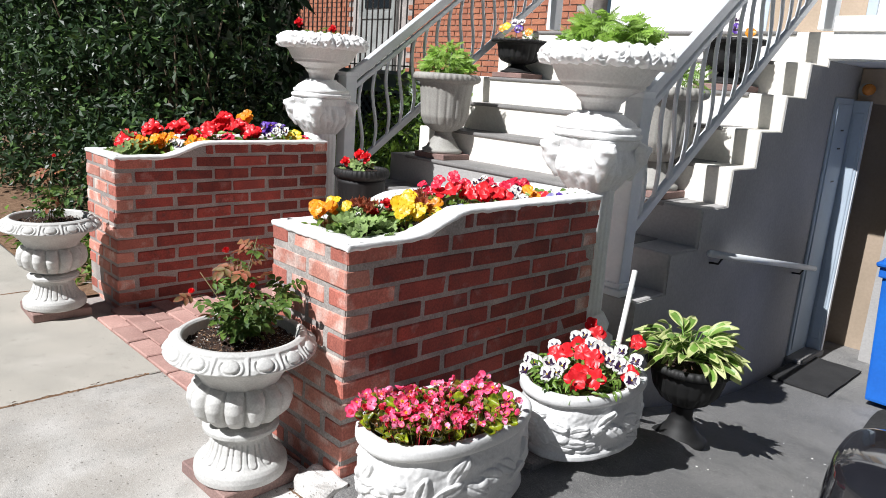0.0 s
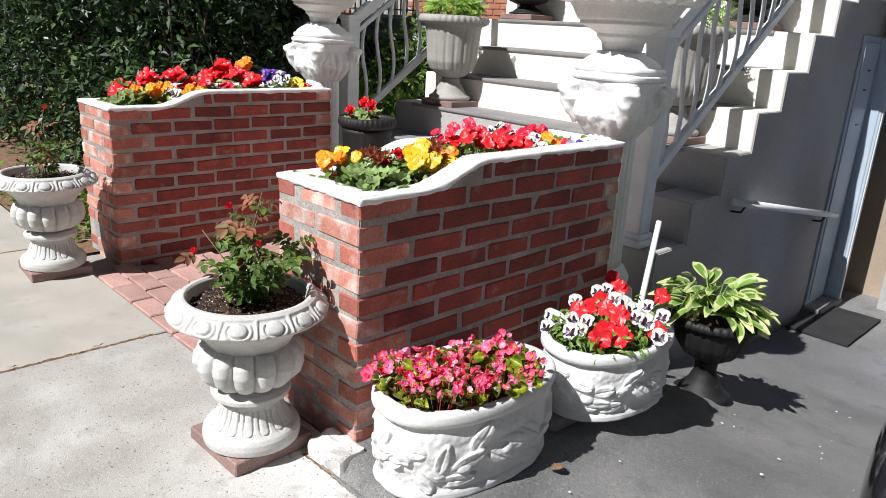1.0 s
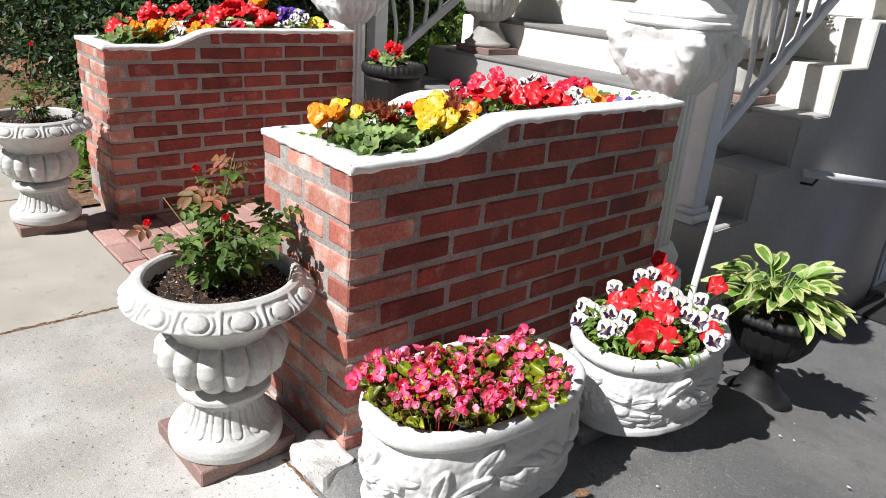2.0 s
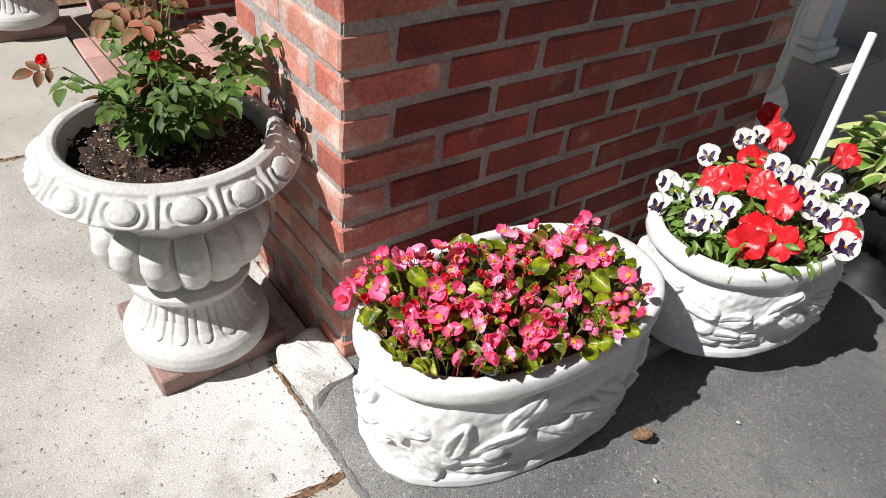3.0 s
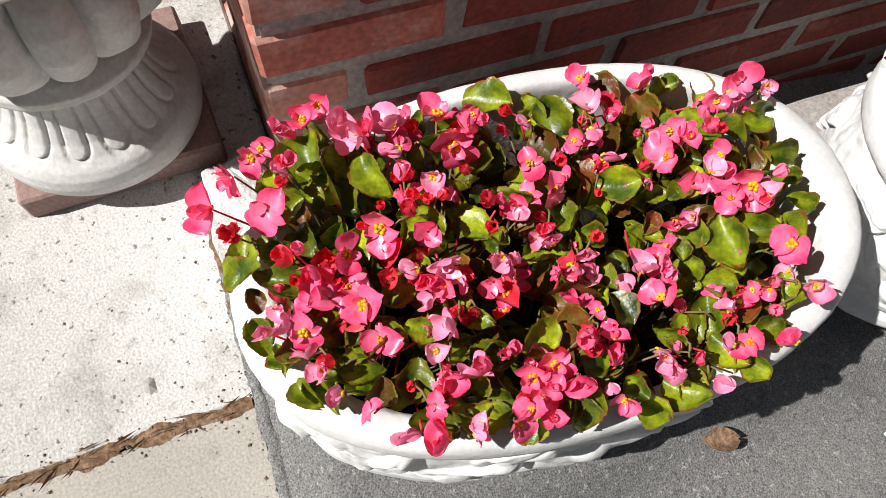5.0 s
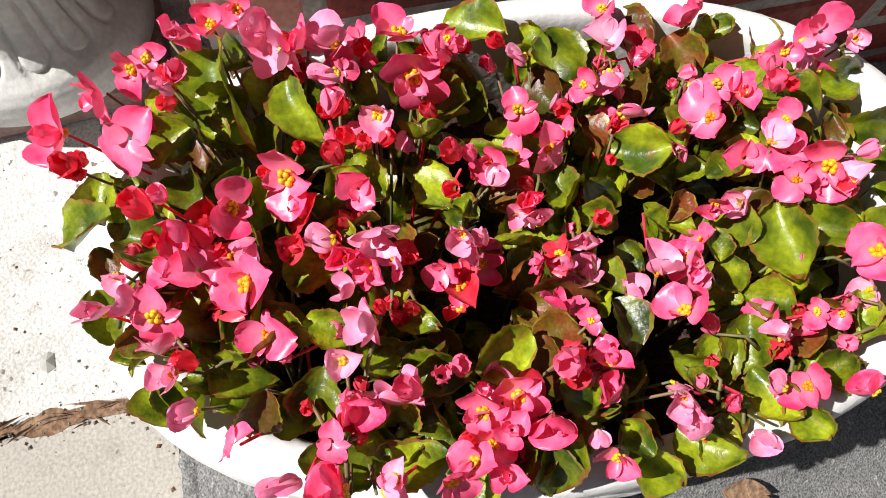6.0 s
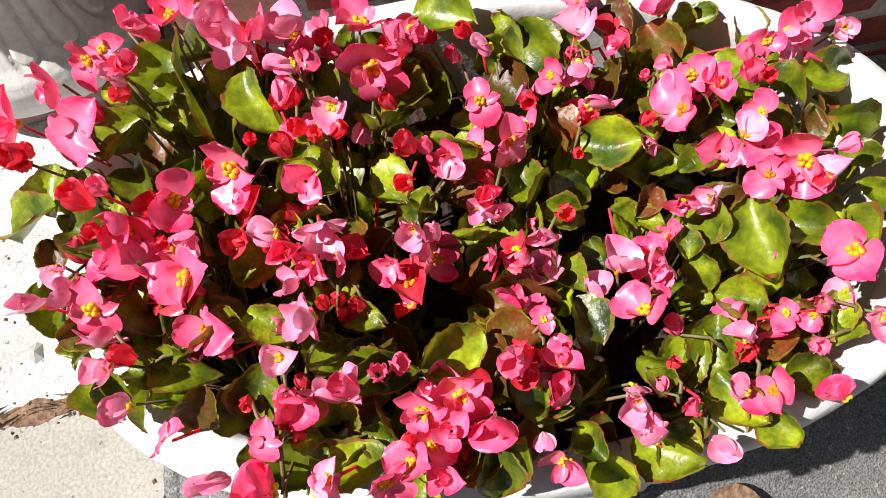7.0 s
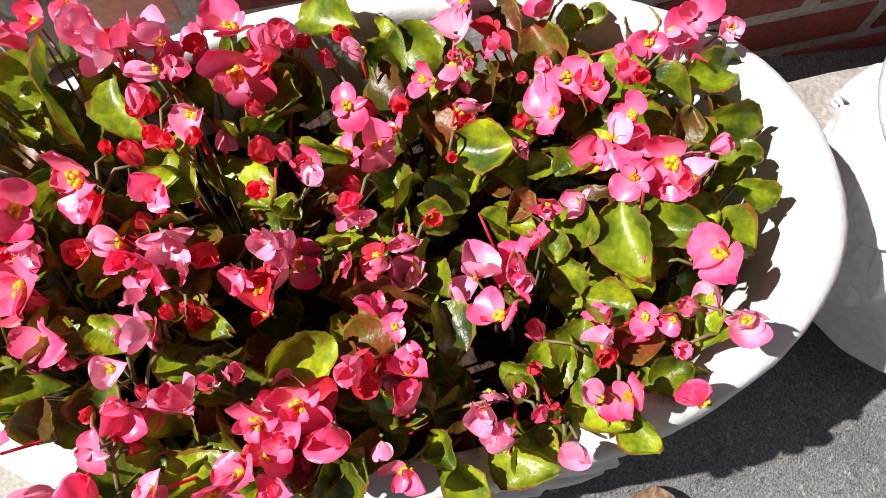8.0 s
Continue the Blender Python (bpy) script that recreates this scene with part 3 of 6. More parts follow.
# upper door in the white wall
door2 = thing("door_2", (-1.0, FY + 1.3, 1.69), "brown wooden front door in a pale frame", "door", kind="structure")
part("door_frame", join_bm(box_bm(-0.5, -0.42, -0.03, 0.0, 0, 2.1, 0.005), box_bm(0.42, 0.5, -0.03, 0.0, 0, 2.1, 0.005), box_bm(-0.42, 0.42, -0.03, 0, 2.02, 2.1, 0.005)), DOORPAINT, door2)
part("door_leaf", box_bm(-0.42, 0.42, -0.025, -0.003, 0.01, 2.02, 0.004), TAN, door2)

# basement door
door = thing("door_1", (-0.05, 3.86, -0.52), "pale blue white painted basement door in its frame", "door", kind="structure")
part("door_frame", join_bm(box_bm(0.001, 0.016, 0.0, 0.34, 0.06, 1.83, 0.004), box_bm(0.016, 0.024, 0.03, 0.3, 0.1, 1.79, 0.003)), DOORPAINT, door)
leaf = part("door_leaf", join_bm(box_bm(0.014, 0.112, 0.335, 0.375, 0.06, 1.82, 0.004), box_bm(0.034, 0.096, 0.328, 0.336, 0.14, 1.74, 0.004)), DOORPAINT, door)
part("door_edge", box_bm(0.113, 0.121, 0.34, 0.372, 0.06, 1.82, 0.002), RAIL, leaf, "pale edge of the door leaf")
for z in (1.28, 1.5, 1.62):
    part("hinge", box_bm(0.0245, 0.028, 0.15, 0.2, z - 0.005, z + 0.005, 0.001), IRON, door, "small dark hinge")
part("threshold", box_bm(0.0, 0.125, -0.02, 0.4, -0.06, 0.06, 0.008), TREAD, door)

wall("wall_lintel", -0.045, 0.27, 4.29, FY, 1.285, 1.515, TAN, "tan painted wall above the basement door")
lamp = thing("wall_lamp", (0.01, 4.275, 1.375), "round wall lamp with a ribbed amber glass above the door", "lamp")
part("lamp_base", tube_bm([(0, 0.02, 0), (0, -0.06, 0)], 0.07, 20), GREYPOT, lamp, smooth=False)
child("lamp_glass", spin("lamp_glass", finer([(0.02, -0.06), (0.055, -0.05), (0.062, -0.01), (0.055, 0.04), (0.02, 0.06)], 0.004), 28, AMBER, shape=lambda a, s, r, z: (r * (1 + 0.05 * math.sin(s * 60)), z)), lamp, pose(0.05, -0.1, 0, 90, 0, 30), "ribbed amber glass")

lamp.scale = (0.6, 0.75, 0.6)

mat_ob = thing("door_mat", (0.42, 3.8, drive(3.0)), "black rubber mat lying before the basement door", "mat")
bm = bmesh.new()
for i in range(9):
    for j in range(7):
        x, y = -0.42 + i * 0.046, -0.36 + j * 0.11
        bm.verts.new((x + 0.004 * random.random(), y, drive(3.8 + y) - drive(3.0) + 0.016 + 0.004 * noise.noise(Vector((x * 9, y * 9, 0)))))
bm.verts.ensure_lookup_table()
for i in range(8):
    for j in range(6):
        bm.faces.new([bm.verts[q] for q in (i * 7 + j, (i + 1) * 7 + j, (i + 1) * 7 + j + 1, i * 7 + j + 1)])
r = bmesh.ops.extrude_face_region(bm, geom=list(bm.faces))
for v in [g for g in r["geom"] if isinstance(g, bmesh.types.BMVert)]:
    v.co.z -= 0.012
bmesh.ops.recalc_face_normals(bm, faces=list(bm.faces))
part("mat_sheet", bm, RUBBER, mat_ob)

grab = thing("handrail", (XR, 2.26, 0.48), "white round wall handrail on dark brackets", "handrail")
part("rail_bar", tube_bm([(0.07, 0, 0.0), (0.07, 1.615, -0.295)], 0.019, 14), RAIL, grab, smooth=True)
for yy in (0.16, 1.42):
    part("bracket", tube_bm([(-0.002, yy, -0.183 * yy - 0.055), (0.05, yy, -0.183 * yy - 0.05), (0.07, yy, -0.183 * yy - 0.012)], 0.006, 8), IRON, grab, "dark iron bracket", smooth=True)


# ---- stair railings ----
def stair_rail(x, label):
    ob = thing("stair_railing", (x, 1.75, 0.3), label, "railing", "stair railings")
    slope = RISE / RUN
    n = 2.15
    part("post", box_bm(-0.045, 0.045, -0.045, 0.045, 0.0, 0.93, 0.006, 2), RAIL, ob)
    part("post_foot", box_bm(-0.07, 0.07, -0.07, 0.07, 0.0, 0.035, 0.008, 2), RAIL, ob)
    part("post_collar", box_bm(-0.058, 0.058, -0.058, 0.058, 0.034, 0.06, 0.008, 2), RAIL, ob)
    part("post_cap", box_bm(-0.052, 0.052, -0.052, 0.052, 0.92, 0.95, 0.006, 2), RAIL, ob)
    part("top_rail", bar_bm((0, 0.0, 0.90), (0, n, 0.90 + slope * n), 0.075, 0.045, (1, 0, 0), 0.01), RAIL, ob)
    part("top_rail_lower_bar", bar_bm((0, 0.02, 0.83), (0, n, 0.83 + slope * (n - 0.02)), 0.03, 0.03, (1, 0, 0), 0.004), RAIL, ob)
    part("bottom_rail", bar_bm((0, 0.02, 0.27), (0, n, 0.27 + slope * (n - 0.02)), 0.05, 0.035, (1, 0, 0), 0.006), RAIL, ob)
    k = 0
    y = 0.12
    while y < n - 0.05:
        za, zb = 0.27 + slope * (y - 0.02), 0.83 + slope * (y - 0.02)
        h = zb - za
        pts = [(0, y + 0.022 * math.sin(math.tau * s), za + h * s) for s in (i / 12 for i in range(13))]
        part("picket", tube_bm(pts, 0.012, 8), RAIL, ob, smooth=True)
        y += 0.115
        k += 1
    part("upper_post", box_bm(-0.045, 0.045, n - 0.045, n + 0.045, slope * n - 0.12, 0.95 + slope * n, 0.006, 2), RAIL, ob)
    return ob


stair_rail(-0.19, "white painted iron stair railing with wavy pickets")
stair_rail(-2.40, "white painted iron stair railing with wavy pickets beside the garden")


# ---- columns with big urns ----
def pedestal(at, zfoot, label):
    ob = thing("pedestal_urn", at, label, "urn", "pedestal urns")
    z = -at[2]
    foot = [(0.15, zfoot), (0.16, zfoot + 0.05), (0.15, zfoot + 0.13), (0.125, zfoot + 0.15), (0.13, zfoot + 0.19), (0.115, zfoot + 0.22), (0.105, zfoot + 0.24)]
    child("plinth", spin("plinth", finer(foot, 0.02), 40, WHITE, power=4.0), ob)
    shaft = finer([(0.098, zfoot + 0.235), (0.094, 0.5), (0.092, 0.83)], 0.04)
    child("shaft", spin("shaft", shaft, 96, WHITE, power=3.2, shape=lambda a, s, r, zz: (r * (1 - 0.05 * max(0, math.cos(a * 20)) ** 2), zz)), ob, label="fluted square shaft")

    def scroll(a, s, r, zz):
        fold = 0.006 * abs(math.sin(a * 10 + 14 * (zz - 0.9))) * math.sin(math.pi * s)
        return r + fold + (0.009 * noise.noise(Vector((math.cos(a) * 4, math.sin(a) * 4, zz * 24))) + 0.003 * noise.noise(Vector((math.cos(a) * 13, math.sin(a) * 13, zz * 70)))) * math.sin(math.pi * s), zz
    cap = finer([(0.088, 0.82), (0.098, 0.835), (0.118, 0.865), (0.14, 0.9), (0.15, 0.94), (0.142, 0.975), (0.138, 1.0), (0.15, 1.02), (0.158, 1.038), (0.15, 1.046)], 0.005)
    child("capital", spin("capital", cap, 200, WHITE, power=5.0, shape=scroll), ob, label="white capital with scroll relief")
    curl = finer([(0.0, -0.085), (0.012, -0.08), (0.022, -0.055), (0.034, -0.02), (0.045, 0.02), (0.046, 0.05), (0.05, 0.07), (0.04, 0.085), (0.0, 0.09)], 0.005)
    vol = spin("volute", curl, 40, WHITE, shape=lambda a, s, r, zz: (r * (1 + 0.1 * math.sin(a * 3 + s * 14) + 0.14 * noise.noise(Vector((math.cos(a) * 1.6, math.sin(a) * 1.6, zz * 34)))), zz))
    for q in range(4):
        a = math.pi / 4 + q * math.pi / 2
        child("volute", vol, ob, pose(0.178 * math.cos(a), 0.178 * math.sin(a), 0.945, 0, 0, q * 90) @ Matrix.Rotation(radians(16), 4, Vector((-1, 1, 0))))
    dome = finer([(0.165, 1.046), (0.172, 1.052), (0.172, 1.066), (0.162, 1.07), (0.158, 1.076), (0.164, 1.082), (0.16, 1.096), (0.148, 1.1), (0.14, 1.112), (0.118, 1.13), (0.098, 1.142), (0.085, 1.15), (0.09, 1.155)], 0.004)
    child("cap_stone", spin("cap_stone", dome, 64, WHITE, power=3.0, shape=lambda a, s, r, zz: (r + 0.003 * noise.noise(Vector((math.cos(a) * 5, math.sin(a) * 5, zz * 30))), zz)), ob)
    bowl = finer([(0.075, 1.15), (0.08, 1.165), (0.085, 1.19), (0.1, 1.205), (0.108, 1.212), (0.106, 1.22), (0.13, 1.235), (0.165, 1.25), (0.178, 1.255), (0.178, 1.268), (0.19, 1.275), (0.215, 1.32), (0.235, 1.345), (0.24, 1.35)], 0.006)
    child("bowl", spin("bowl", bowl, 96, BOWL), ob, label="smooth weathered bowl")

    def leafy(a, s, r, zz):
        e = math.sin(math.pi * s) ** 0.7
        w = abs(math.cos(a * 13 + 2.2 * s + 1.5 * math.sin(a * 4)))
        p = Vector((math.cos(a) * 8, math.sin(a) * 8, zz * 40))
        return r + e * (0.02 * w + 0.014 * noise.noise(p) + 0.009 * noise.noise(p * 2.7)), zz + e * (0.006 * math.sin(a * 26) + 0.005 * noise.noise(p * 1.7))
    rim = finer([(0.19, 1.335), (0.23, 1.338), (0.256, 1.342), (0.268, 1.355), (0.269, 1.375), (0.258, 1.4), (0.238, 1.42), (0.215, 1.428), (0.205, 1.42), (0.2, 1.38)], 0.005)
    child("rim", spin("rim", rim, 420, WHITE, shape=leafy), ob, label="white rim carved with overlapping leaves")
    child("soil", soil_mesh("soil", 0.205, 0.205), ob, pose(0, 0, 1.395))
    return ob


near_pedestal = pedestal((-0.2, 1.46, 0), 0.02, "tall white pedestal urn with a leaf-carved rim beside the railing")
far_pedestal = pedestal((-2.385, 1.53, 0), 0.0, "tall white pedestal urn with a leaf-carved rim beside the hedge")
far_pedestal.scale = (1, 1, 1.03)


# ---- low cast stone urns ----
def low_urn(at, turn, label):
    x, y, z = at
    tile = thing("base_tile", (x - 0.02, y + 0.008, 0), "flat red-brown tile under a cast stone urn", "tile", "base tiles")
    tile.rotation_euler = (0, 0, radians(turn))
    part("tile_body", box_bm(-0.138, 0.138, -0.136, 0.136, 0, 0.042, 0.004, 1, 0.002), TILE, tile)
    ob = thing("urn", (x, y, 0.042), label, "urn", "cast stone urns")
    ob.rotation_euler = (0, 0, radians(turn))
    # foot with pressed flutes
    def flutes(a, s, r, zz):
        k = (a * 15 / math.tau) % 1.0 - 0.5
        on = ease(0.050, 0.056, zz) * (1 - ease(0.115, 0.124, zz))
        e = math.hypot(k / 0.3, max(0.0, 0.068 - zz) / 0.014)
        groove = max(0.0, 1 - ((e - 1) / 0.22) ** 2)
        return r + on * (0.002 * max(0, 1 - e * e) - 0.006 * groove), zz
    foot = finer([(0.0, 0.0), (0.142, 0.0), (0.152, 0.006), (0.155, 0.022), (0.153, 0.038), (0.146, 0.048), (0.132, 0.056), (0.117, 0.07), (0.105, 0.09), (0.097, 0.115), (0.092, 0.146)], 0.0025)
    child("foot", spin("foot", foot, 300, CAST, shape=flutes), ob, label="round foot with pressed flutes")
    ring = finer([(0.07, 0.134), (0.108, 0.138), (0.124, 0.147), (0.125, 0.159), (0.112, 0.169), (0.086, 0.173), (0.08, 0.179)], 0.003)
    child("collar", spin("collar", ring, 160, CAST, shape=lambda a, s, r, zz: (r + 0.0015 * math.sin(math.pi * s) * noise.noise(Vector((math.cos(a) * 6, math.sin(a) * 6, zz * 60))), zz)), ob)

    def lobes(a, s, r, zz):
        k = (2 * ((a * 14 / math.tau) % 1.0) - 1) * 0.985
        low = ease(0.1, 0.5, s) * (1 - ease(0.9, 1.0, s))
        return r + low * (0.04 * math.sqrt(1 - k * k) - 0.029), zz
    bulb = finer([(0.06, 0.17), (0.09, 0.176), (0.127, 0.192), (0.152, 0.218), (0.163, 0.25), (0.158, 0.278), (0.142, 0.298), (0.125, 0.306)], 0.004)
    child("bulb", spin("bulb", bulb, 224, CAST, shape=lobes), ob, label="bulging belly of rounded lobes")
    neck = finer([(0.1, 0.29), (0.128, 0.302), (0.134, 0.315), (0.145, 0.33), (0.16, 0.345), (0.178, 0.362), (0.195, 0.376), (0.205, 0.384)], 0.006)
    child("neck", spin("neck", neck, 96, CAST), ob)

    def eggs(a, s, r, zz):
        k = (a * 14 / math.tau) % 1.0 - 0.5
        v = (zz - 0.4165) / 0.0145
        if s > 0.75 or abs(v) > 1.45:
            return r, zz
        e = math.hypot(k / 0.25, v / 0.98)
        fade = 1 - ease(1.05, 1.45, abs(v))
        if e < 1:
            d = 0.0062 * math.sqrt(1 - e * e)
        else:
            band = max(0.0, 1 - ((math.hypot(k / 0.25, (v + 0.1) / 1.05) - 1.38) / 0.24) ** 2) if v < 0.75 else 0.0
            dart = max(0.0, 1 - ((0.5 - abs(k)) / (0.055 + 0.03 * v)) ** 2)
            d = max(0.0045 * band, 0.005 * dart) - 0.0035
        return r + d * fade, zz + 0.6 * d * fade
    rim = finer([(0.16, 0.374), (0.2, 0.378), (0.232, 0.386), (0.242, 0.393), (0.244, 0.4), (0.239, 0.407), (0.228, 0.418), (0.217, 0.429), (0.208, 0.438), (0.198, 0.444), (0.188, 0.444), (0.181, 0.438), (0.177, 0.42), (0.172, 0.38)], 0.0019)
    child("rim", spin("rim", rim, 700, CAST, shape=eggs), ob, label="heavy rim with egg-and-dart relief")
    child("soil", soil_mesh("soil", 0.18, 0.18, 2, 0.01, 22, 72), ob, pose(0, 0, 0.408))
    ob.scale = (0.895, 0.895, 1.0)
    tile.scale = (0.94, 0.94, 1.0)
    return ob


near_urn = low_urn((-0.225, -0.203, 0), 2, "weathered cast stone urn holding a small rose bush on the pavement")
far_urn = low_urn((-2.08, -0.19, 0), -3, "weathered cast stone urn holding a thin rose bush beside the hedge")


# ---- oval garland pots ----
def garland(seed):
    """Fruit and long leaves that follow a swag round the pot: angle, height, half length, half width, turn, relief."""
    r = random.Random(seed)
    blobs = []
    for k in range(46):
        a0 = math.tau * (k + r.uniform(-0.4, 0.4)) / 46
        swag = 0.125 + 0.034 * math.cos(a0 * 5 + 0.6)
        slope = -0.7 * math.sin(a0 * 5 + 0.6)
        row = (k % 3 - 1) * 0.042
        turn = slope + r.gauss(0, 0.38) + (0.35 if row > 0 else -0.3 if row < 0 else 0)
        blobs.append((a0, swag + row + r.gauss(0, 0.006), r.uniform(0.036, 0.058), r.uniform(0.017, 0.027), turn, r.uniform(0.009, 0.018)))
    for k in range(15):
        a0 = math.tau * (k + r.uniform(-0.3, 0.3)) / 15
        s = r.uniform(0.013, 0.024)
        blobs.append((a0, 0.11 + 0.035 * math.cos(a0 * 5 + 0.6) + r.gauss(0, 0.02), s, s * r.uniform(0.8, 1.0), 0.0, s * 0.62))
    return blobs


def oval_pot(at, turn, seed, label, A=0.172, B=0.285, soil=0.255):
    ob = thing("oval_flower_pot", at, label, "flower pot", "oval garland pots")
    ob.rotation_euler = (0, 0, radians(turn))
    P = 2.25
    blobs = garland(seed)

    def f_axis(a):
        return 0.2 / math.hypot(A * math.cos(a), B * math.sin(a))

    def relief(a, s, r, zz):
        best = 0.0
        if 0.03 < zz < 0.235:
            for a0, z0, u, v, t, amp in blobs:
                da = ((a - a0 + math.pi) % math.tau - math.pi) * 0.23
                dz = zz - z0
                if abs(da) > u or abs(dz) > u:
                    continue
                p, q = da * math.cos(t) + dz * math.sin(t), -da * math.sin(t) + dz * math.cos(t)
                e = 1 - (p / u) ** 2 - (q / v) ** 2
                if e > 0:
                    if u > 0.028:
                        # a leaf: lifted at its tip, grooved along the middle
                        h = amp * (0.55 + 0.45 * p / u) * math.sqrt(min(1.0, 3.5 * e)) - 0.25 * amp * math.exp(-((q / 0.003) ** 2))
                    else:
                        h = amp * math.sqrt(e)
                    best = max(best, h)
        return r + best / 0.2 * f_axis(a) + 0.02 * noise.noise(Vector((math.cos(a) * 5, math.sin(a) * 5, zz * 22))) + 0.009 * noise.noise(Vector((math.cos(a) * 17, math.sin(a) * 17, zz * 60))) * (0.03 < zz < 0.23), zz
    body = [(0.0, 0.0), (0.92, 0.0), (0.95, 0.004), (0.958, 0.012), (0.955, 0.024), (0.94, 0.031), (0.92, 0.037), (0.92, 0.055), (0.955, 0.1), (0.965, 0.15), (0.95, 0.2), (0.92, 0.236), (0.91, 0.25)]
    # the profile is in shares of the half axes; heights in metres
    prof = []
    for (r0, z0), (r1, z1) in zip(body, body[1:]):
        k = max(1, int((abs(z1 - z0) + abs(r1 - r0) * 0.2) / 0.0022))
        prof += [(r0 + (r1 - r0) * i / k, z0 + (z1 - z0) * i / k) for i in range(k)]
    prof = [p for i, p in enumerate(prof) if i == 0 or abs(p[1] - prof[i - 1][1]) > 0.0012 or abs(p[0] - prof[i - 1][0]) > 0.03] + [body[-1]]
    child("pot_body", spin("pot_body", prof, 620, POTWHITE, sx=A, sy=B, power=P, shape=relief, caps=(True, False)), ob, label="white body with raised fruit and leaf garlands")
    rim = [(0.91, 0.24), (0.965, 0.243), (0.99, 0.249), (1.003, 0.258), (1.005, 0.27), (0.998, 0.282), (0.98, 0.288), (0.94, 0.291), (0.89, 0.291), (0.87, 0.286), (0.86, 0.27), (0.845, 0.2), (0.83, 0.14)]
    child("rim", spin("rim", [p for a, b in zip(rim, rim[1:]) for p in (a, ((a[0] + b[0]) / 2, (a[1] + b[1]) / 2))] + rim[-1:], 240, POTWHITE, sx=A, sy=B, power=P, shape=lambda a, s, r, zz: (r + 0.006 * noise.noise(Vector((math.cos(a) * 3, math.sin(a) * 3, s * 5))) + 0.004 * noise.noise(Vector((math.cos(a) * 19, math.sin(a) * 19, s * 22))), zz), caps=(False, False)), ob, label="plain rounded white rim")
    child("soil", soil_mesh("soil", A * 0.86, B * 0.86, P, 0.008, 16, 60), ob, pose(0, 0, soil))
    return ob


begonia_pot = oval_pot((0.236, 0.209, 0.036), -3.5, 3, "white oval concrete pot with garland relief full of pink begonias", 0.176, 0.293, 0.19)
begonia_pot.scale = (1, 1, 0.9)
pansy_pot = oval_pot((0.294, 0.818, 0.052), -6, 8, "white oval concrete pot with garland relief full of pansies and petunias", 0.172, 0.25)
pansy_pot.scale = (1, 1, 0.8)


# ---- round pots on the stairs and by the wall ----
def fluted_pot(name, at, r, h, mat, label, group="", tile=False, style="urn"):
    ob = thing(name, at, label, "flower pot", group)
    k = h
    if style == "urn":
        foot = [(0.0, 0.0), (0.6 * r, 0), (0.62 * r, 0.04 * k), (0.5 * r, 0.07 * k), (0.4 * r, 0.14 * k), (0.27 * r, 0.22 * k), (0.25 * r, 0.27 * k)]
        cup = [(0.2 * r, 0.26 * k), (0.4 * r, 0.29 * k), (0.62 * r, 0.36 * k), (0.72 * r, 0.46 * k), (0.76 * r, 0.7 * k), (0.8 * r, 0.86 * k), (0.86 * r, 0.92 * k)]
    else:
        foot = [(0.0, 0.0), (0.55 * r, 0), (0.58 * r, 0.05 * k), (0.5 * r, 0.08 * k), (0.42 * r, 0.16 * k), (0.42 * r, 0.22 * k)]
        cup = [(0.4 * r, 0.2 * k), (0.55 * r, 0.27 * k), (0.72 * r, 0.42 * k), (0.8 * r, 0.65 * k), (0.86 * r, 0.84 * k), (0.88 * r, 0.88 * k)]
    if style == "bowl":
        foot = [(0.0, 0.0), (0.62 * r, 0), (0.64 * r, 0.05 * k), (0.5 * r, 0.09 * k), (0.34 * r, 0.2 * k), (0.24 * r, 0.32 * k), (0.26 * r, 0.46 * k)]
        cup = [(0.2 * r, 0.44 * k), (0.34 * r, 0.47 * k), (0.58 * r, 0.54 * k), (0.76 * r, 0.66 * k), (0.84 * r, 0.8 * k), (0.87 * r, 0.9 * k)]
    child("foot", spin("foot", finer(foot, 0.012), 48, mat), ob)
    child("cup", spin("cup", finer(cup, 0.012), 144, mat, shape=lambda a, s, rr, zz: (rr - 0.035 * r * math.sin(math.pi * min(1, s * 1.02)) * max(0, math.cos(a * 18)) ** 2, zz)), ob, label="fluted cup")
    rim = [(0.82 * r, 0.88 * k), (0.93 * r, 0.9 * k), (0.99 * r, 0.92 * k), (1.0 * r, 0.955 * k), (0.97 * r, 0.985 * k), (0.93 * r, 1.0 * k), (0.86 * r, 0.995 * k), (0.84 * r, 0.97 * k), (0.82 * r, 0.9 * k)]
    child("rim", spin("rim", finer(rim, 0.008), 144, mat, shape=lambda a, s, rr, zz: (rr + 0.02 * r * math.sin(math.pi * s) * math.cos(a * 36), zz)), ob, label="beaded rim")
    child("soil", soil_mesh("soil", 0.86 * r, 0.86 * r), ob, pose(0, 0, 0.955 * k))
    return ob


def step_tile(at, label="flat red-brown tile on a stair tread"):
    t = thing("base_tile", at, label, "tile", "base tiles")
    part("tile_body", box_bm(-0.15, 0.15, -0.13, 0.13, 0, 0.04, 0.004, 1, 0.002), TILE, t)


step_tile((-2.12, 2.40, 0.698))
grey_pot_left = fluted_pot("step_pot", (-2.12, 2.40, 0.738), 0.235, 0.55, GREYPOT, "grey fluted pedestal pot with bushy lime foliage on the stairs", "grey stair pots")
step_tile((-0.45, 2.42, 0.698))
grey_pot_right = fluted_pot("step_pot", (-0.45, 2.42, 0.738), 0.235, 0.55, GREYPOT, "grey fluted pedestal pot with dark foliage behind the railing", "grey stair pots")
step_tile((-2.17, 3.21, 1.295))
black_urn_left = fluted_pot("low_urn", (-2.17, 3.21, 1.335), 0.22, 0.25, BLACKPOT, "black urn of pansies on an upper stair tread", "black stair urns")
step_tile((-0.48, 3.21, 1.295))
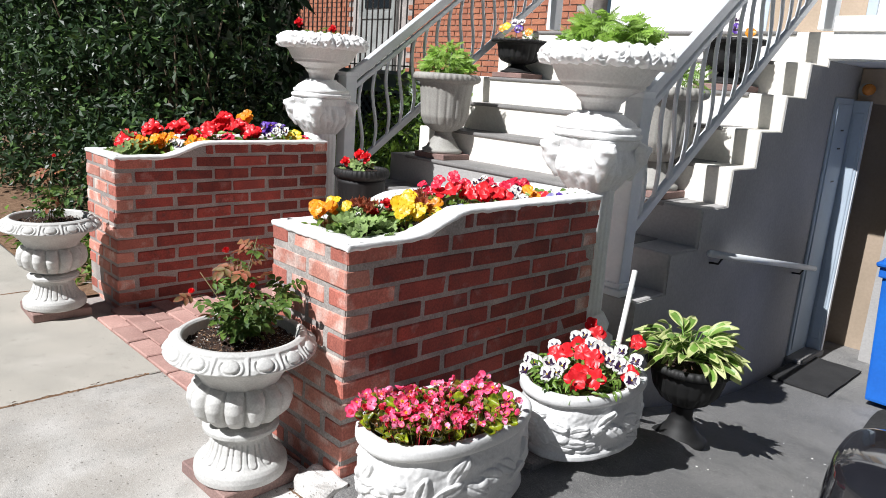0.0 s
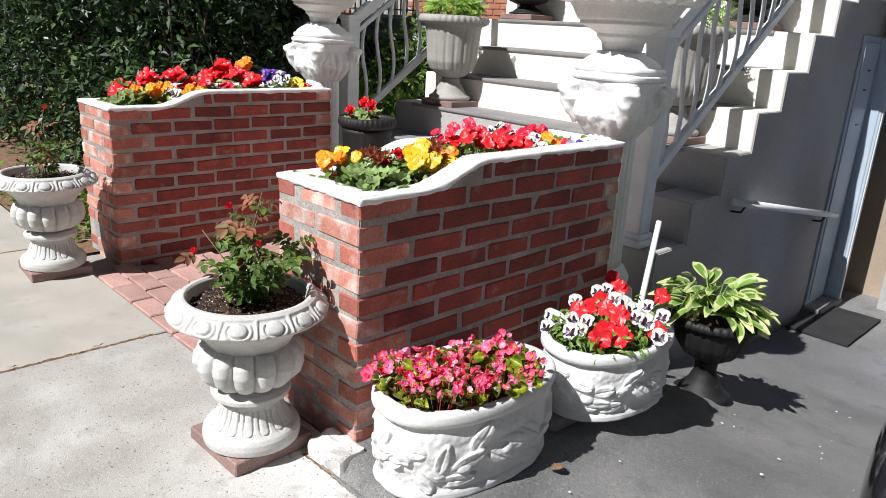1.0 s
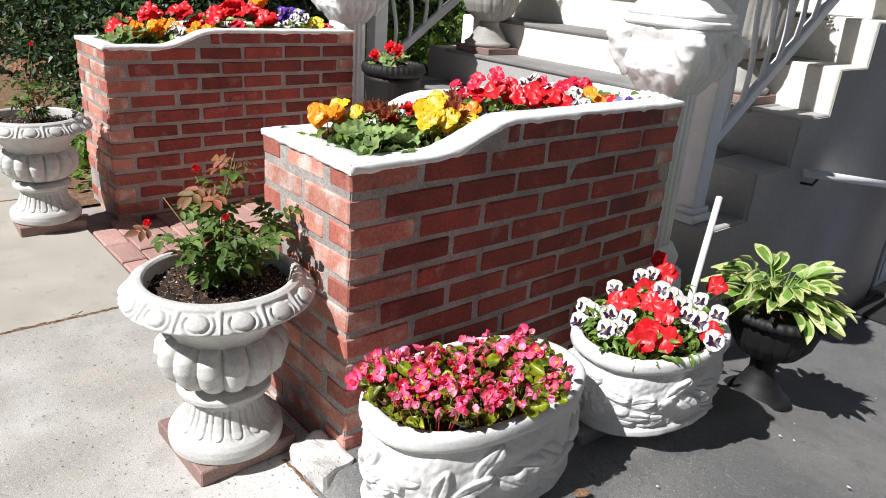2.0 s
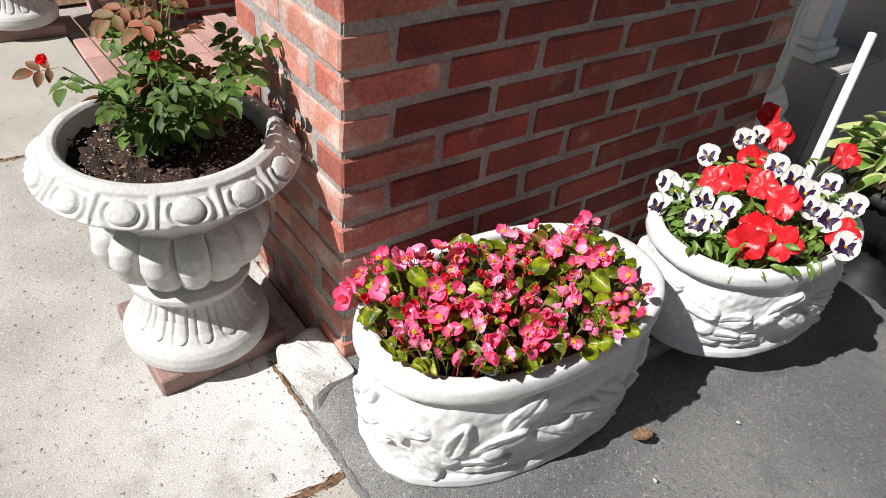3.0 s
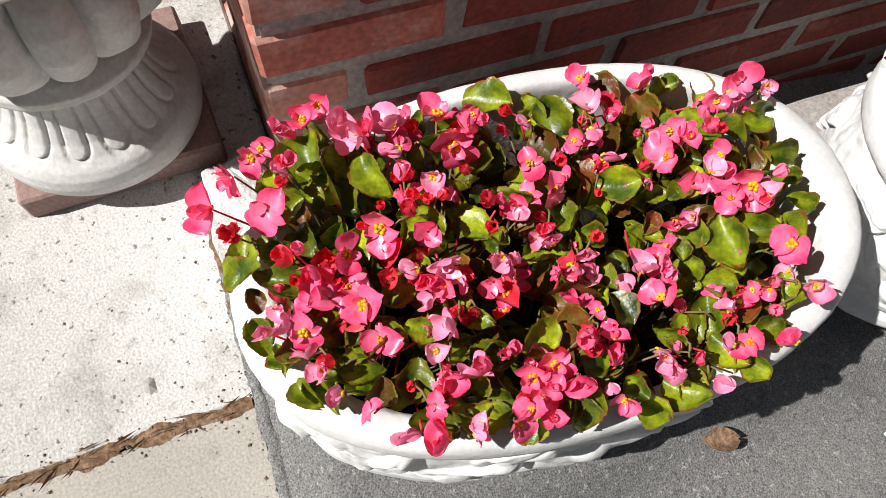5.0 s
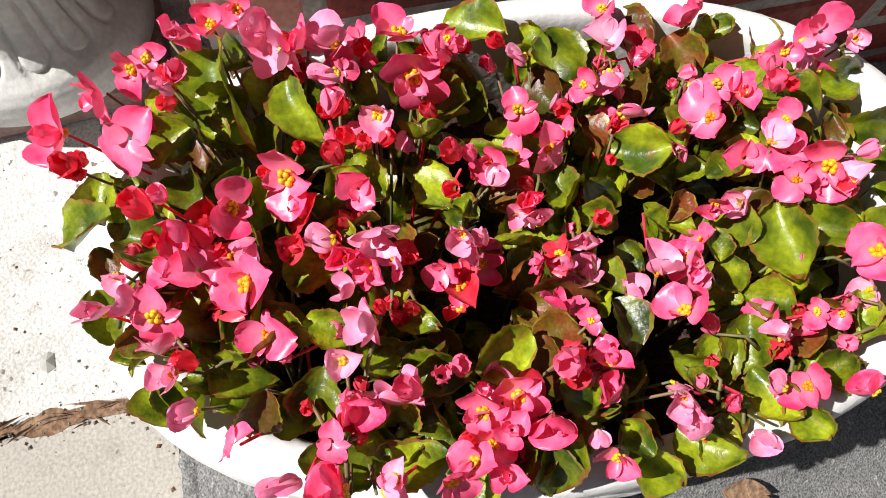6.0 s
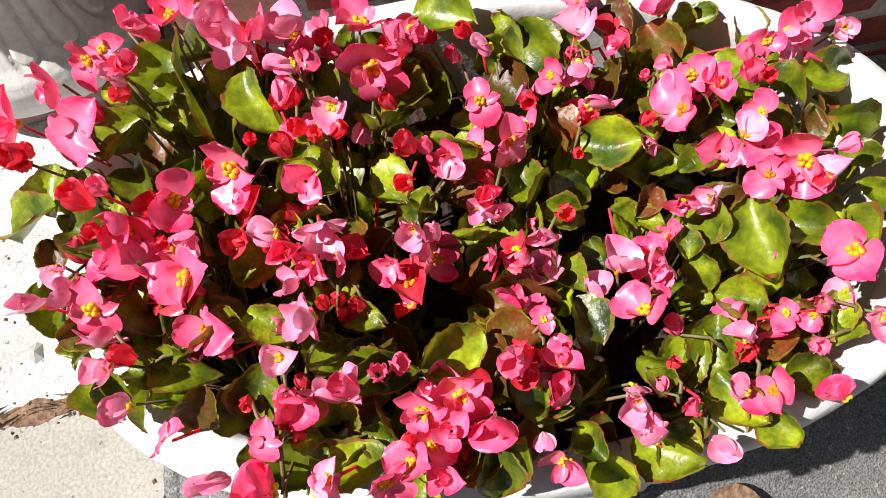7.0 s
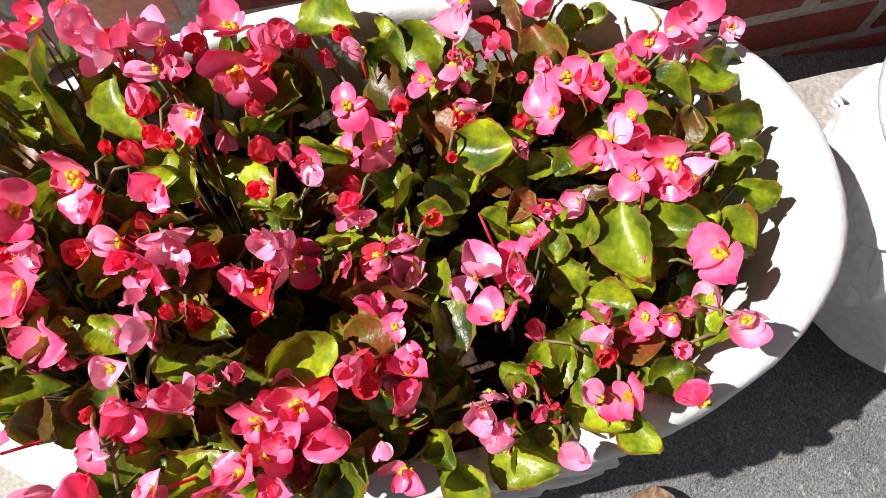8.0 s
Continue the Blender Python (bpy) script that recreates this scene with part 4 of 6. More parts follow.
black_urn_right = fluted_pot("low_urn", (-0.48, 3.21, 1.335), 0.21, 0.27, BLACKPOT, "black urn of pansies on an upper stair tread", "black stair urns")
geranium_pot = fluted_pot("tall_pot", (-1.91, 1.52, 0.12), 0.17, 0.56, BLACKPOT, "tall black fluted pot of red geraniums by the steps", style="low")
host_pot = fluted_pot("hosta_pot", (0.34, 1.52, drive(1.52) + 0.008), 0.178, 0.365, BLACKPOT, "wide black footed bowl with a variegated hosta by the wall", style="bowl")


# ---- plants: blades, petals and clouds of leaves ----
def blade(length, width, cup=0.2, droop=0.2, nu=5, nv=4, tip=1.0, ruffle=0.0, edge_at=9.0, base_at=-1.0, seed=0, jag=0.0, saw=0.0, veins=0.0):
    """A leaf or petal along +y with its face up. Returns vertices, faces and a material slot for each face: 1 near the edges, 2 near the base."""
    v, f, idx = [], [], []
    for i in range(nu + 1):
        u = i / nu
        nick = 1 + jag * math.sin(seed * 3 + 9 * u) + 0.6 * jag * math.sin(seed + 23 * u) + saw * (i % 2)
        if tip < 0:
            u = 0.5 - 0.5 * math.cos(math.pi * u)
            w = width * max(0.2, (1 - min(1.0, abs(u - 0.56) / (0.58 if u < 0.56 else 0.45)) ** 2.1) ** 0.5)
        else:
            w = width * (math.sin(math.pi * min(1.0, 0.06 + 0.94 * u ** (1.0 / tip))) ** 0.62 if i < nu else 0.16) * (1 if i else 0.5)
        for j in range(nv + 1):
            s = 2 * j / nv - 1
            s = math.copysign(abs(s) ** 0.62, s)
            r = ruffle * math.sin(seed + 5 * u + 4.1 * s) * (0.3 + abs(s)) * u
            v.append((s * w * nick * 0.5, u * length, cup * abs(s) ** 1.6 * w - droop * length * u * u + r * length + veins * length * abs(s) * math.sin(30 * u - 8 * abs(s))))
    for i in range(nu):
        for j in range(nv):
            a = i * (nv + 1) + j
            f.append((a, a + 1, a + nv + 2, a + nv + 1))
            s = abs(2 * (j + 0.5) / nv - 1)
            u = (i + 0.5) / nu
            idx.append(1 if s > edge_at or u > 0.5 + edge_at * 0.5 else 2 if u < base_at else 0)
    return v, f, idx


def merge(name, pieces, *mats):
    """pieces: (blade, matrix, slots) with slots mapping the blade's own slots to the mesh's materials."""
    verts, faces, idx = [], [], []
    for (v, f, ix), m, slots in pieces:
        n = len(verts)
        verts += [tuple(m @ Vector(p)) for p in v]
        faces += [tuple(q + n for q in face) for face in f]
        idx += [slots[i] for i in ix]
    return raw_mesh(name, verts, faces, *mats, index=idx, smooth=True)


def petals(name, spec, *mats):
    """spec: (turn, tilt, length, width, cup, droop, base_at, slots) for each petal, laid round the z axis."""
    out = []
    for q, (turn, tilt, ln, wd, cup, droop, base_at, slots) in enumerate(spec):
        m = Matrix.Rotation(radians(turn), 4, "Z") @ Matrix.Translation((0, 0.0015, 0.0004 * q)) @ Matrix.Rotation(radians(tilt), 4, "X")
        out.append((blade(ln, wd, cup, droop, 8, 6, -1 if wd > ln * 0.6 else 0.8, 0.085, base_at=base_at, seed=q * 2.1), m, slots))
    return merge(name, out, *mats)


def knob(name, r, n, mat, seed=1):
    """A small tuft of round anthers."""
    rr = random.Random(seed)
    bms = []
    for k in range(n):
        b = bmesh.new()
        bmesh.ops.create_icosphere(b, subdivisions=1, radius=r * 0.42)
        bmesh.ops.translate(b, verts=list(b.verts), vec=(rr.uniform(-r, r) * 0.7, rr.uniform(-r, r) * 0.7, rr.uniform(0.2, 1.1) * r))
        bms.append(b)
    return mesh_from(name, join_bm(*bms), mat, smooth=True)


BEGONIA = {0: [], 1: [], 2: []}
for q in range(18):
    rr = random.Random(q + 50)
    sp = []
    shut = rr.choice((0, 12, 26, 42))
    # two broad petals facing each other and two narrow ones between them
    for turn, ln, wd, tilt in ((2, 0.0205, 0.028, 12), (182, 0.0215, 0.029, 8), (92, 0.0165, 0.0125, 22), (272, 0.0165, 0.0125, 22)) + (((40, 0.013, 0.014, 48), (215, 0.013, 0.014, 52)) if q % 3 == 0 else ()):
        sp.append((turn + rr.uniform(-12, 12), tilt + shut + rr.uniform(-8, 16), ln * rr.uniform(0.82, 1.1), wd * rr.uniform(0.82, 1.1), rr.uniform(0.0, 0.5), rr.uniform(-0.6, 0.6), -1, (0, 0, 0)))
    tint = 0 if q < 9 else 1 if q < 15 else 2
    BEGONIA[tint].append(petals("flower", sp, (PINK, PALEPINK, CORAL)[tint]))
BUD = [petals("bud", [(k * 120 + q * 30, 62, 0.011, 0.011, 0.35, -0.25, -1, (0, 0, 0)) for k in range(3)], CORAL if q else PINK) for q in range(3)]
STAMEN = [knob("stamen", 0.0054, 18, YELLOW, 1), knob("stamen", 0.0046, 14, ORANGE, 2)]
PANSY_SPEC = [(30, 10, 0.022, 0.026, 0.1, 0.1, -1, (0, 0, 0)), (-30, 4, 0.022, 0.026, 0.1, 0.2, -1, (0, 0, 0)), (98, 12, 0.018, 0.023, 0.12, 0.15, 0.56, (0, 0, 1)), (-98, 12, 0.018, 0.023, 0.12, 0.15, 0.56, (0, 0, 1)), (180, 12, 0.018, 0.029, 0.1, 0.3, 0.56, (0, 0, 1))]


def pansy(name, colour, blotch):
    return petals(name, PANSY_SPEC, colour, blotch)


PANSY_W = pansy("flower", WHITEP, PURPLE)
PANSY_Y = pansy("flower", YELLOW, YELLOW)
PANSY_O = pansy("flower", ORANGE, ORANGE)
PANSY_V = pansy("flower", VIOLET, PURPLE)
PANSY_L = pansy("flower", LAVENDER, LAVENDER)


def petunia(colour, r=0.03, q=0):
    rr = random.Random(q)
    return petals("flower", [(k * 72 + rr.uniform(-9, 9), rr.uniform(2, 26), r, r * 1.05, 0.12, rr.uniform(0.1, 0.5), -1, (0, 0, 0)) for k in range(5)], colour)


PET_R = [petunia(RED, 0.03, k) for k in range(3)]
PET_M = [petunia(MAGENTA, 0.028, k) for k in range(2)]
GER_R = [petals("flower_head", [(k * 51 + q * 13, 8 + 22 * (k % 4), 0.024, 0.02, 0.1, 0.25, -1, (0, 0, 0)) for k in range(15)], RED) for q in range(2)]
PLUME = petals("plume", [(k * 47, 35 + 5 * (k % 9), 0.03 + 0.003 * (k % 5), 0.006, 0.1, -0.1, -1, (0, 0, 0)) for k in range(24)], SALMON)
OVAL = [merge("leaf", [(blade(0.03, 0.014, 0.3, 0.3 + 0.2 * q, 4, 2, 0.9), Matrix(), (0, 0, 0))], LEAF) for q in range(2)]


def round_leaf(r, mat, q=0):
    """A scalloped geranium leaf, pleated along its veins."""
    v, f = [(0, 0, 0)], []
    for ring in (0.5, 1.0):
        for k in range(28):
            a = math.tau * (0.04 + 0.92 * k / 27) - math.pi / 2
            rr = r * ring * (1 + 0.11 * math.cos(k * math.tau / 4) * ring)
            v.append((rr * math.cos(a), rr * math.sin(a) + r * 0.2, r * (0.3 * ring ** 2 + 0.11 * ring * math.cos(k * math.tau / 4 + 1))))
    f += [(0, 1 + k, 2 + k) for k in range(27)] + [(1 + k, 29 + k, 30 + k, 2 + k) for k in range(27)]
    return raw_mesh("leaf", v, f, mat, smooth=True)


GERLEAF = [round_leaf(0.03, GERGREEN), round_leaf(0.024, GERGREEN)]


def begonia_leaf(q):
    rr = random.Random(q + 9)
    return merge("leaf", [(blade(0.052, rr.uniform(0.036, 0.046), rr.uniform(0.1, 0.7), rr.uniform(-0.35, 0.55), 18, 12, 0.8, 0.13, edge_at=0.9, seed=q, jag=0.06, saw=0.05, veins=0.011), Matrix(), (0, 1, 0))], REDLEAF if q > 10 else BEGLEAF, BEGEDGE)


BLEAF = [begonia_leaf(q) for q in range(13)]


def stems_mesh(name, ends, mat, r=0.002):
    """Thin bent stems from points on the soil to points above."""
    return mesh_from(name, join_bm(*[tube_bm([a, (Vector(a) * 0.45 + Vector(b) * 0.55) + Vector((0, 0, 0.012)), b], r, 5, 0.6) for a, b in ends]), mat, smooth=True)


def facing(rr, lean=0.5, front=0.35):
    """A direction mostly upwards, towards the light."""
    return Vector((rr.gauss(0.12, lean * 0.6), rr.gauss(-front, lean * 0.6), 0.85))


# ---- pink begonias ----
POT = Vector((0.236, 0.209, 0.0))


def within_pot(x, y, k=1.0):
    return ((x - POT.x) / 0.15) ** 2 + ((y - POT.y) / 0.255) ** 2 < k


def begonia(at, flowers, leaves, seed, label="pink wax begonia with glossy red-edged leaves in the oval pot"):
    """flowers: (x, y, z, size, tint) of the main blooms; leaves: (x, y, z, turn, size) of the large leaves."""
    rr = random.Random(seed)
    ob = thing("begonia_plant", at, label, "plant", "pink begonias")
    o = Vector(at)
    ends = []

    def root_of(x, y):
        """Where a stalk leaves the soil."""
        v = Vector((x, y, 0)).lerp(Vector((o.x, o.y, 0)), 0.55) - POT
        far = math.hypot(v.x / 0.15, v.y / 0.255)
        v = POT + v * min(1.0, 0.85 / max(far, 0.01)) - o
        v.z = 0.205 - o.z
        return v

    def bloom(p, d, me, size, turn):
        fl = child("flower", me, ob, aim(p, d, (0, 0, 1), size, turn))
        if rr.random() < 0.72:
            child("stamen", STAMEN[0 if rr.random() < 0.75 else 1], fl)
        ends.append((root_of(p.x + o.x, p.y + o.y), p - d.normalized() * 0.003))

    for x, y, z, size, tint in flowers:
        if tint == 0 and rr.random() < 0.38:
            tint = 1
        p = Vector((x, y, z + 0.006)) - o
        if tint == 2 and size < 0.6:
            for k in range(3):
                child("bud", rr.choice(BUD), ob, aim(p + Vector((rr.gauss(0, 0.006), rr.gauss(0, 0.006), rr.gauss(0, 0.004))), facing(rr, 0.9, 0.3), (0, 1, 0), rr.uniform(0.9, 1.5), rr.uniform(0, 6.28)))
            ends.append((root_of(x, y), p))
            continue
        d = Vector((rr.gauss(0.3, 0.5), rr.gauss(-0.4, 0.5), rr.uniform(0.4, 1.0)))
        bloom(p, d, rr.choice(BEGONIA[tint]), min(0.88, size) * rr.uniform(1.02, 1.2), rr.gauss(0, 0.7))
        for k in range(rr.choice((1, 1, 2, 3)) + 2 * (size > 0.8)):
            q = p + Vector((rr.gauss(0, 0.016), rr.gauss(0, 0.016), -rr.uniform(0.008, 0.026)))
            if not within_pot(q.x + o.x, q.y + o.y, 1.05):
                continue
            if rr.random() < 0.5:
                bloom(q, facing(rr, 1.0, 0.3), rr.choice(BEGONIA[rr.choice((0, 0, 1, 1, 2))]), rr.uniform(0.5, 0.8), rr.uniform(0, 6.28))
            else:
                child("bud", rr.choice(BUD), ob, aim(q, facing(rr, 1.1, 0.3), (0, 1, 0), rr.uniform(0.7, 1.3), rr.uniform(0, 6.28)))
                ends.append((p - Vector((0, 0, 0.025)), q))
    for x, y, z, turn, size in leaves:
        p = Vector((x, y, z)) - o
        t = radians(turn)
        side = Vector((math.cos(t), math.sin(t), 0))
        up = Vector((rr.gauss(0.15, 0.3), rr.gauss(-0.25, 0.3), 0.9))
        lf = child("leaf", rr.choice(BLEAF), ob, aim(p, up, side, size * rr.uniform(0.95, 1.1)) @ Matrix.Translation((0, -0.026, 0)))
        ends.append((root_of(x, y), lf.matrix_basis.translation.copy()))
    # smaller leaves just under the blooms
    for x, y, z, size, tint in flowers:
        for k in range(2):
            t = rr.uniform(0, 6.28)
            p = Vector((x + rr.gauss(0, 0.022), y + rr.gauss(0, 0.022), z - rr.uniform(0.012, 0.035)))
            if within_pot(p.x, p.y, 1.25):
                child("leaf", rr.choice(BLEAF), ob, aim(p - o, facing(rr, 0.9, 0.3), (math.cos(t), math.sin(t), 0), rr.uniform(0.4, 0.75)) @ Matrix.Translation((0, -0.02, 0)))
    for k in range(20):
        a, d = rr.uniform(0, 6.28), rr.uniform(0.1, 1.15)
        x, y = o.x + math.cos(a) * d * 0.085, o.y + math.sin(a) * d * 0.075
        if within_pot(x, y, 0.9):
            p = Vector((x, y, 0.215 + 0.065 * rr.random())) - o
            child("leaf", rr.choice(BLEAF), ob, aim(p, facing(rr, 1.1, 0.15), (math.cos(a), math.sin(a), 0), rr.uniform(0.5, 0.95), rr.uniform(-0.8, 0.8)) @ Matrix.Translation((0, -0.02, 0)))
    for q, e in enumerate(ends):
        child("stem", stems_mesh("stem", [e], CORAL if (seed + q) % 6 == 0 else GREENSTEM, 0.0014), ob)
    return ob


begonia((0.17, 0.0, 0.25), [(0.109, 0.061, 0.336, 1.06, 0), (0.099, 0.049, 0.336, 0.78, 0), (0.116, 0.07, 0.337, 0.76, 0), (0.093, -0.007, 0.338, 0.61, 0), (0.111, -0.031, 0.337, 0.6, 0), (0.137, -0.009, 0.347, 0.56, 1), (0.232, -0.011, 0.359, 0.65, 0), (0.216, -0.025, 0.364, 0.5, 2), (0.228, 0.012, 0.359, 0.65, 0), (0.176, -0.032, 0.361, 0.97, 0), (0.122, -0.052, 0.333, 0.96, 0), (0.145, -0.075, 0.332, 0.85, 0), (0.184, -0.063, 0.353, 0.52, 2), (0.107, -0.023, 0.338, 0.58, 0), (0.132, -0.012, 0.346, 0.55, 2), (0.093, -0.003, 0.338, 0.49, 1), (0.089, 0.018, 0.337, 0.69, 0), (0.072, 0.036, 0.332, 0.6, 0)], [(0.126, 0.012, 0.333, -7, 1.11), (0.151, 0.057, 0.333, 0, 0.77), (0.173, -0.017, 0.349, -65, 0.62), (0.195, 0.013, 0.328, -41, 0.62), (0.235, -0.025, 0.347, 55, 0.62), (0.11, 0.056, 0.305, 16, 0.62), (0.114, -0.021, 0.298, 19, 0.64), (0.092, 0.026, 0.315, 53, 0.63), (0.163, -0.016, 0.345, -61, 0.61), (0.189, -0.059, 0.334, -12, 0.61), (0.195, -0.013, 0.334, 19, 0.53), (0.198, 0.014, 0.328, -41, 0.6), (0.23, -0.034, 0.348, 55, 0.69), (0.148, -0.013, 0.309, 17, 0.66), (0.143, 0.012, 0.307, 39, 0.66), (0.189, -0.038, 0.332, 19, 0.54), (0.134, -0.019, 0.333, -31, 0.5), (0.23, 0.009, 0.327, 53, 0.52), (0.153, 0.035, 0.307, 0, 0.65), (0.159, 0.058, 0.295, 34, 0.59), (0.218, 0.028, 0.307, 15, 0.54)], 1)
begonia((0.3, 0.01, 0.25), [(0.246, 0.019, 0.357, 0.55, 1), (0.257, -0.009, 0.354, 0.72, 0), (0.256, -0.021, 0.354, 0.49, 0), (0.27, 0.014, 0.353, 0.86, 0), (0.303, 0.071, 0.354, 0.62, 0), (0.319, 0.052, 0.353, 0.47, 0), (0.34, 0.055, 0.351, 0.64, 0), (0.355, 0.038, 0.349, 0.43, 0), (0.368, 0.02, 0.347, 0.73, 0), (0.379, 0.039, 0.347, 0.72, 0), (0.303, -0.028, 0.346, 0.56, 0), (0.324, -0.021, 0.345, 0.55, 0), (0.343, -0.006, 0.346, 0.45, 0), (0.273, -0.033, 0.35, 0.65, 0), (0.383, 0.055, 0.347, 0.42, 0), (0.266, -0.058, 0.351, 0.63, 0), (0.266, -0.039, 0.351, 0.55, 1), (0.25, -0.047, 0.354, 0.4, 0)], [(0.292, 0.014, 0.338, -90, 0.91), (0.294, 0.028, 0.349, 24, 0.41), (0.3, 0.047, 0.351, 48, 0.52), (0.271, -0.014, 0.339, 22, 0.63), (0.308, 0.074, 0.322, 48, 0.6), (0.328, 0.034, 0.328, -26, 0.66), (0.306, -0.002, 0.335, 56, 0.55), (0.33, 0.005, 0.335, -23, 0.48), (0.358, 0.056, 0.338, 37, 0.4), (0.283, -0.024, 0.327, 55, 0.52), (0.308, -0.046, 0.324, 24, 0.45), (0.26, -0.021, 0.331, 18, 0.63), (0.282, -0.031, 0.327, 44, 0.44), (0.288, -0.005, 0.327, 18, 0.55), (0.273, -0.056, 0.318, 22, 0.45), (0.306, -0.018, 0.334, 55, 0.48), (0.308, -0.038, 0.324, 24, 0.43)], 2)
begonia((0.22, 0.1, 0.25), [(0.117, 0.09, 0.335, 1.04, 0), (0.144, 0.086, 0.341, 0.63, 1), (0.116, 0.129, 0.333, 1.09, 0), (0.152, 0.131, 0.339, 0.9, 0), (0.146, 0.149, 0.336, 0.55, 2), (0.216, 0.045, 0.359, 1.01, 0), (0.227, 0.079, 0.351, 0.56, 0), (0.178, 0.102, 0.342, 0.69, 0), (0.179, 0.073, 0.348, 0.43, 2), (0.198, 0.096, 0.345, 0.5, 2), (0.257, 0.06, 0.353, 0.54, 1), (0.253, 0.081, 0.349, 0.66, 1), (0.272, 0.074, 0.351, 0.68, 0), (0.265, 0.062, 0.352, 0.57, 0), (0.272, 0.088, 0.348, 0.45, 1), (0.28, 0.114, 0.342, 0.49, 0), (0.218, 0.16, 0.332, 0.5, 0), (0.22, 0.141, 0.336, 0.45, 2), (0.232, 0.156, 0.332, 0.45, 0), (0.259, 0.131, 0.336, 0.55, 1), (0.266, 0.144, 0.334, 0.39, 0), (0.121, 0.162, 0.33, 0.48, 0)], [(0.208, 0.091, 0.335, 15, 0.58), (0.218, 0.125, 0.327, 3, 0.62), (0.237, 0.14, 0.323, -126, 0.38), (0.258, 0.108, 0.32, -71, 0.5), (0.142, 0.157, 0.313, 32, 0.66), (0.222, 0.169, 0.298, 53, 0.48), (0.259, 0.153, 0.29, -24, 0.47), (0.136, 0.096, 0.317, 42, 0.59), (0.14, 0.123, 0.276, 15, 0.7), (0.223, 0.054, 0.306, 77, 0.54)], 3)
begonia((0.34, 0.14, 0.25), [(0.338, 0.093, 0.349, 0.43, 2), (0.385, 0.087, 0.346, 0.63, 0), (0.382, 0.101, 0.345, 0.56, 0), (0.391, 0.116, 0.343, 0.46, 0), (0.355, 0.132, 0.343, 0.64, 0), (0.359, 0.113, 0.345, 0.67, 0), (0.369, 0.145, 0.342, 0.71, 0), (0.371, 0.123, 0.344, 0.49, 0), (0.381, 0.166, 0.339, 0.36, 0), (0.343, 0.159, 0.338, 0.33, 2), (0.351, 0.186, 0.334, 0.48, 0), (0.325, 0.185, 0.331, 0.34, 0), (0.375, 0.22, 0.329, 0.61, 0), (0.285, 0.17, 0.329, 0.39, 0), (0.284, 0.189, 0.324, 0.52, 1), (0.379, 0.064, 0.348, 0.42, 0)], [(0.348, 0.071, 0.338, -11, 0.62), (0.327, 0.135, 0.329, -74, 0.75), (0.325, 0.17, 0.322, 75, 0.54), (0.305, 0.181, 0.307, 81, 0.88), (0.362, 0.177, 0.325, 30, 0.75), (0.393, 0.141, 0.33, -5, 0.59), (0.302, 0.093, 0.338, 55, 0.41), (0.318, 0.092, 0.319, 85, 0.54), (0.309, 0.112, 0.294, 17, 0.51), (0.285, 0.2, 0.29, 12, 0.33), (0.349, 0.212, 0.277, 12, 0.73), (0.385, 0.209, 0.289, -28, 0.57), (0.309, 0.158, 0.303, 17, 0.38), (0.367, 0.112, 0.323, -33, 0.46), (0.364, 0.089, 0.326, 55, 0.4)], 4)
begonia((0.21, 0.24, 0.25), [(0.214, 0.311, 0.327, 0.88, 0), (0.166, 0.26, 0.325, 0.71, 1), (0.197, 0.254, 0.325, 0.72, 0), (0.173, 0.239, 0.326, 0.51, 0), (0.212, 0.199, 0.326, 0.65, 0), (0.205, 0.213, 0.325, 0.44, 0), (0.184, 0.19, 0.33, 0.57, 0), (0.245, 0.18, 0.325, 0.41, 0), (0.272, 0.206, 0.318, 0.58, 1), (0.139, 0.268, 0.322, 0.78, 0), (0.146, 0.207, 0.327, 0.52, 0)], [(0.128, 0.243, 0.31, -22, 0.85), (0.095, 0.19, 0.308, 58, 0.87), (0.197, 0.239, 0.313, 10, 0.53), (0.216, 0.267, 0.313, 77, 0.77), (0.229, 0.206, 0.31, -3, 0.54), (0.238, 0.238, 0.299, 53, 0.62), (0.255, 0.225, 0.306, 63, 0.54), (0.167, 0.235, 0.304, 78, 0.67), (0.192, 0.183, 0.299, 14, 0.43), (0.233, 0.283, 0.294, 65, 0.65)], 5)
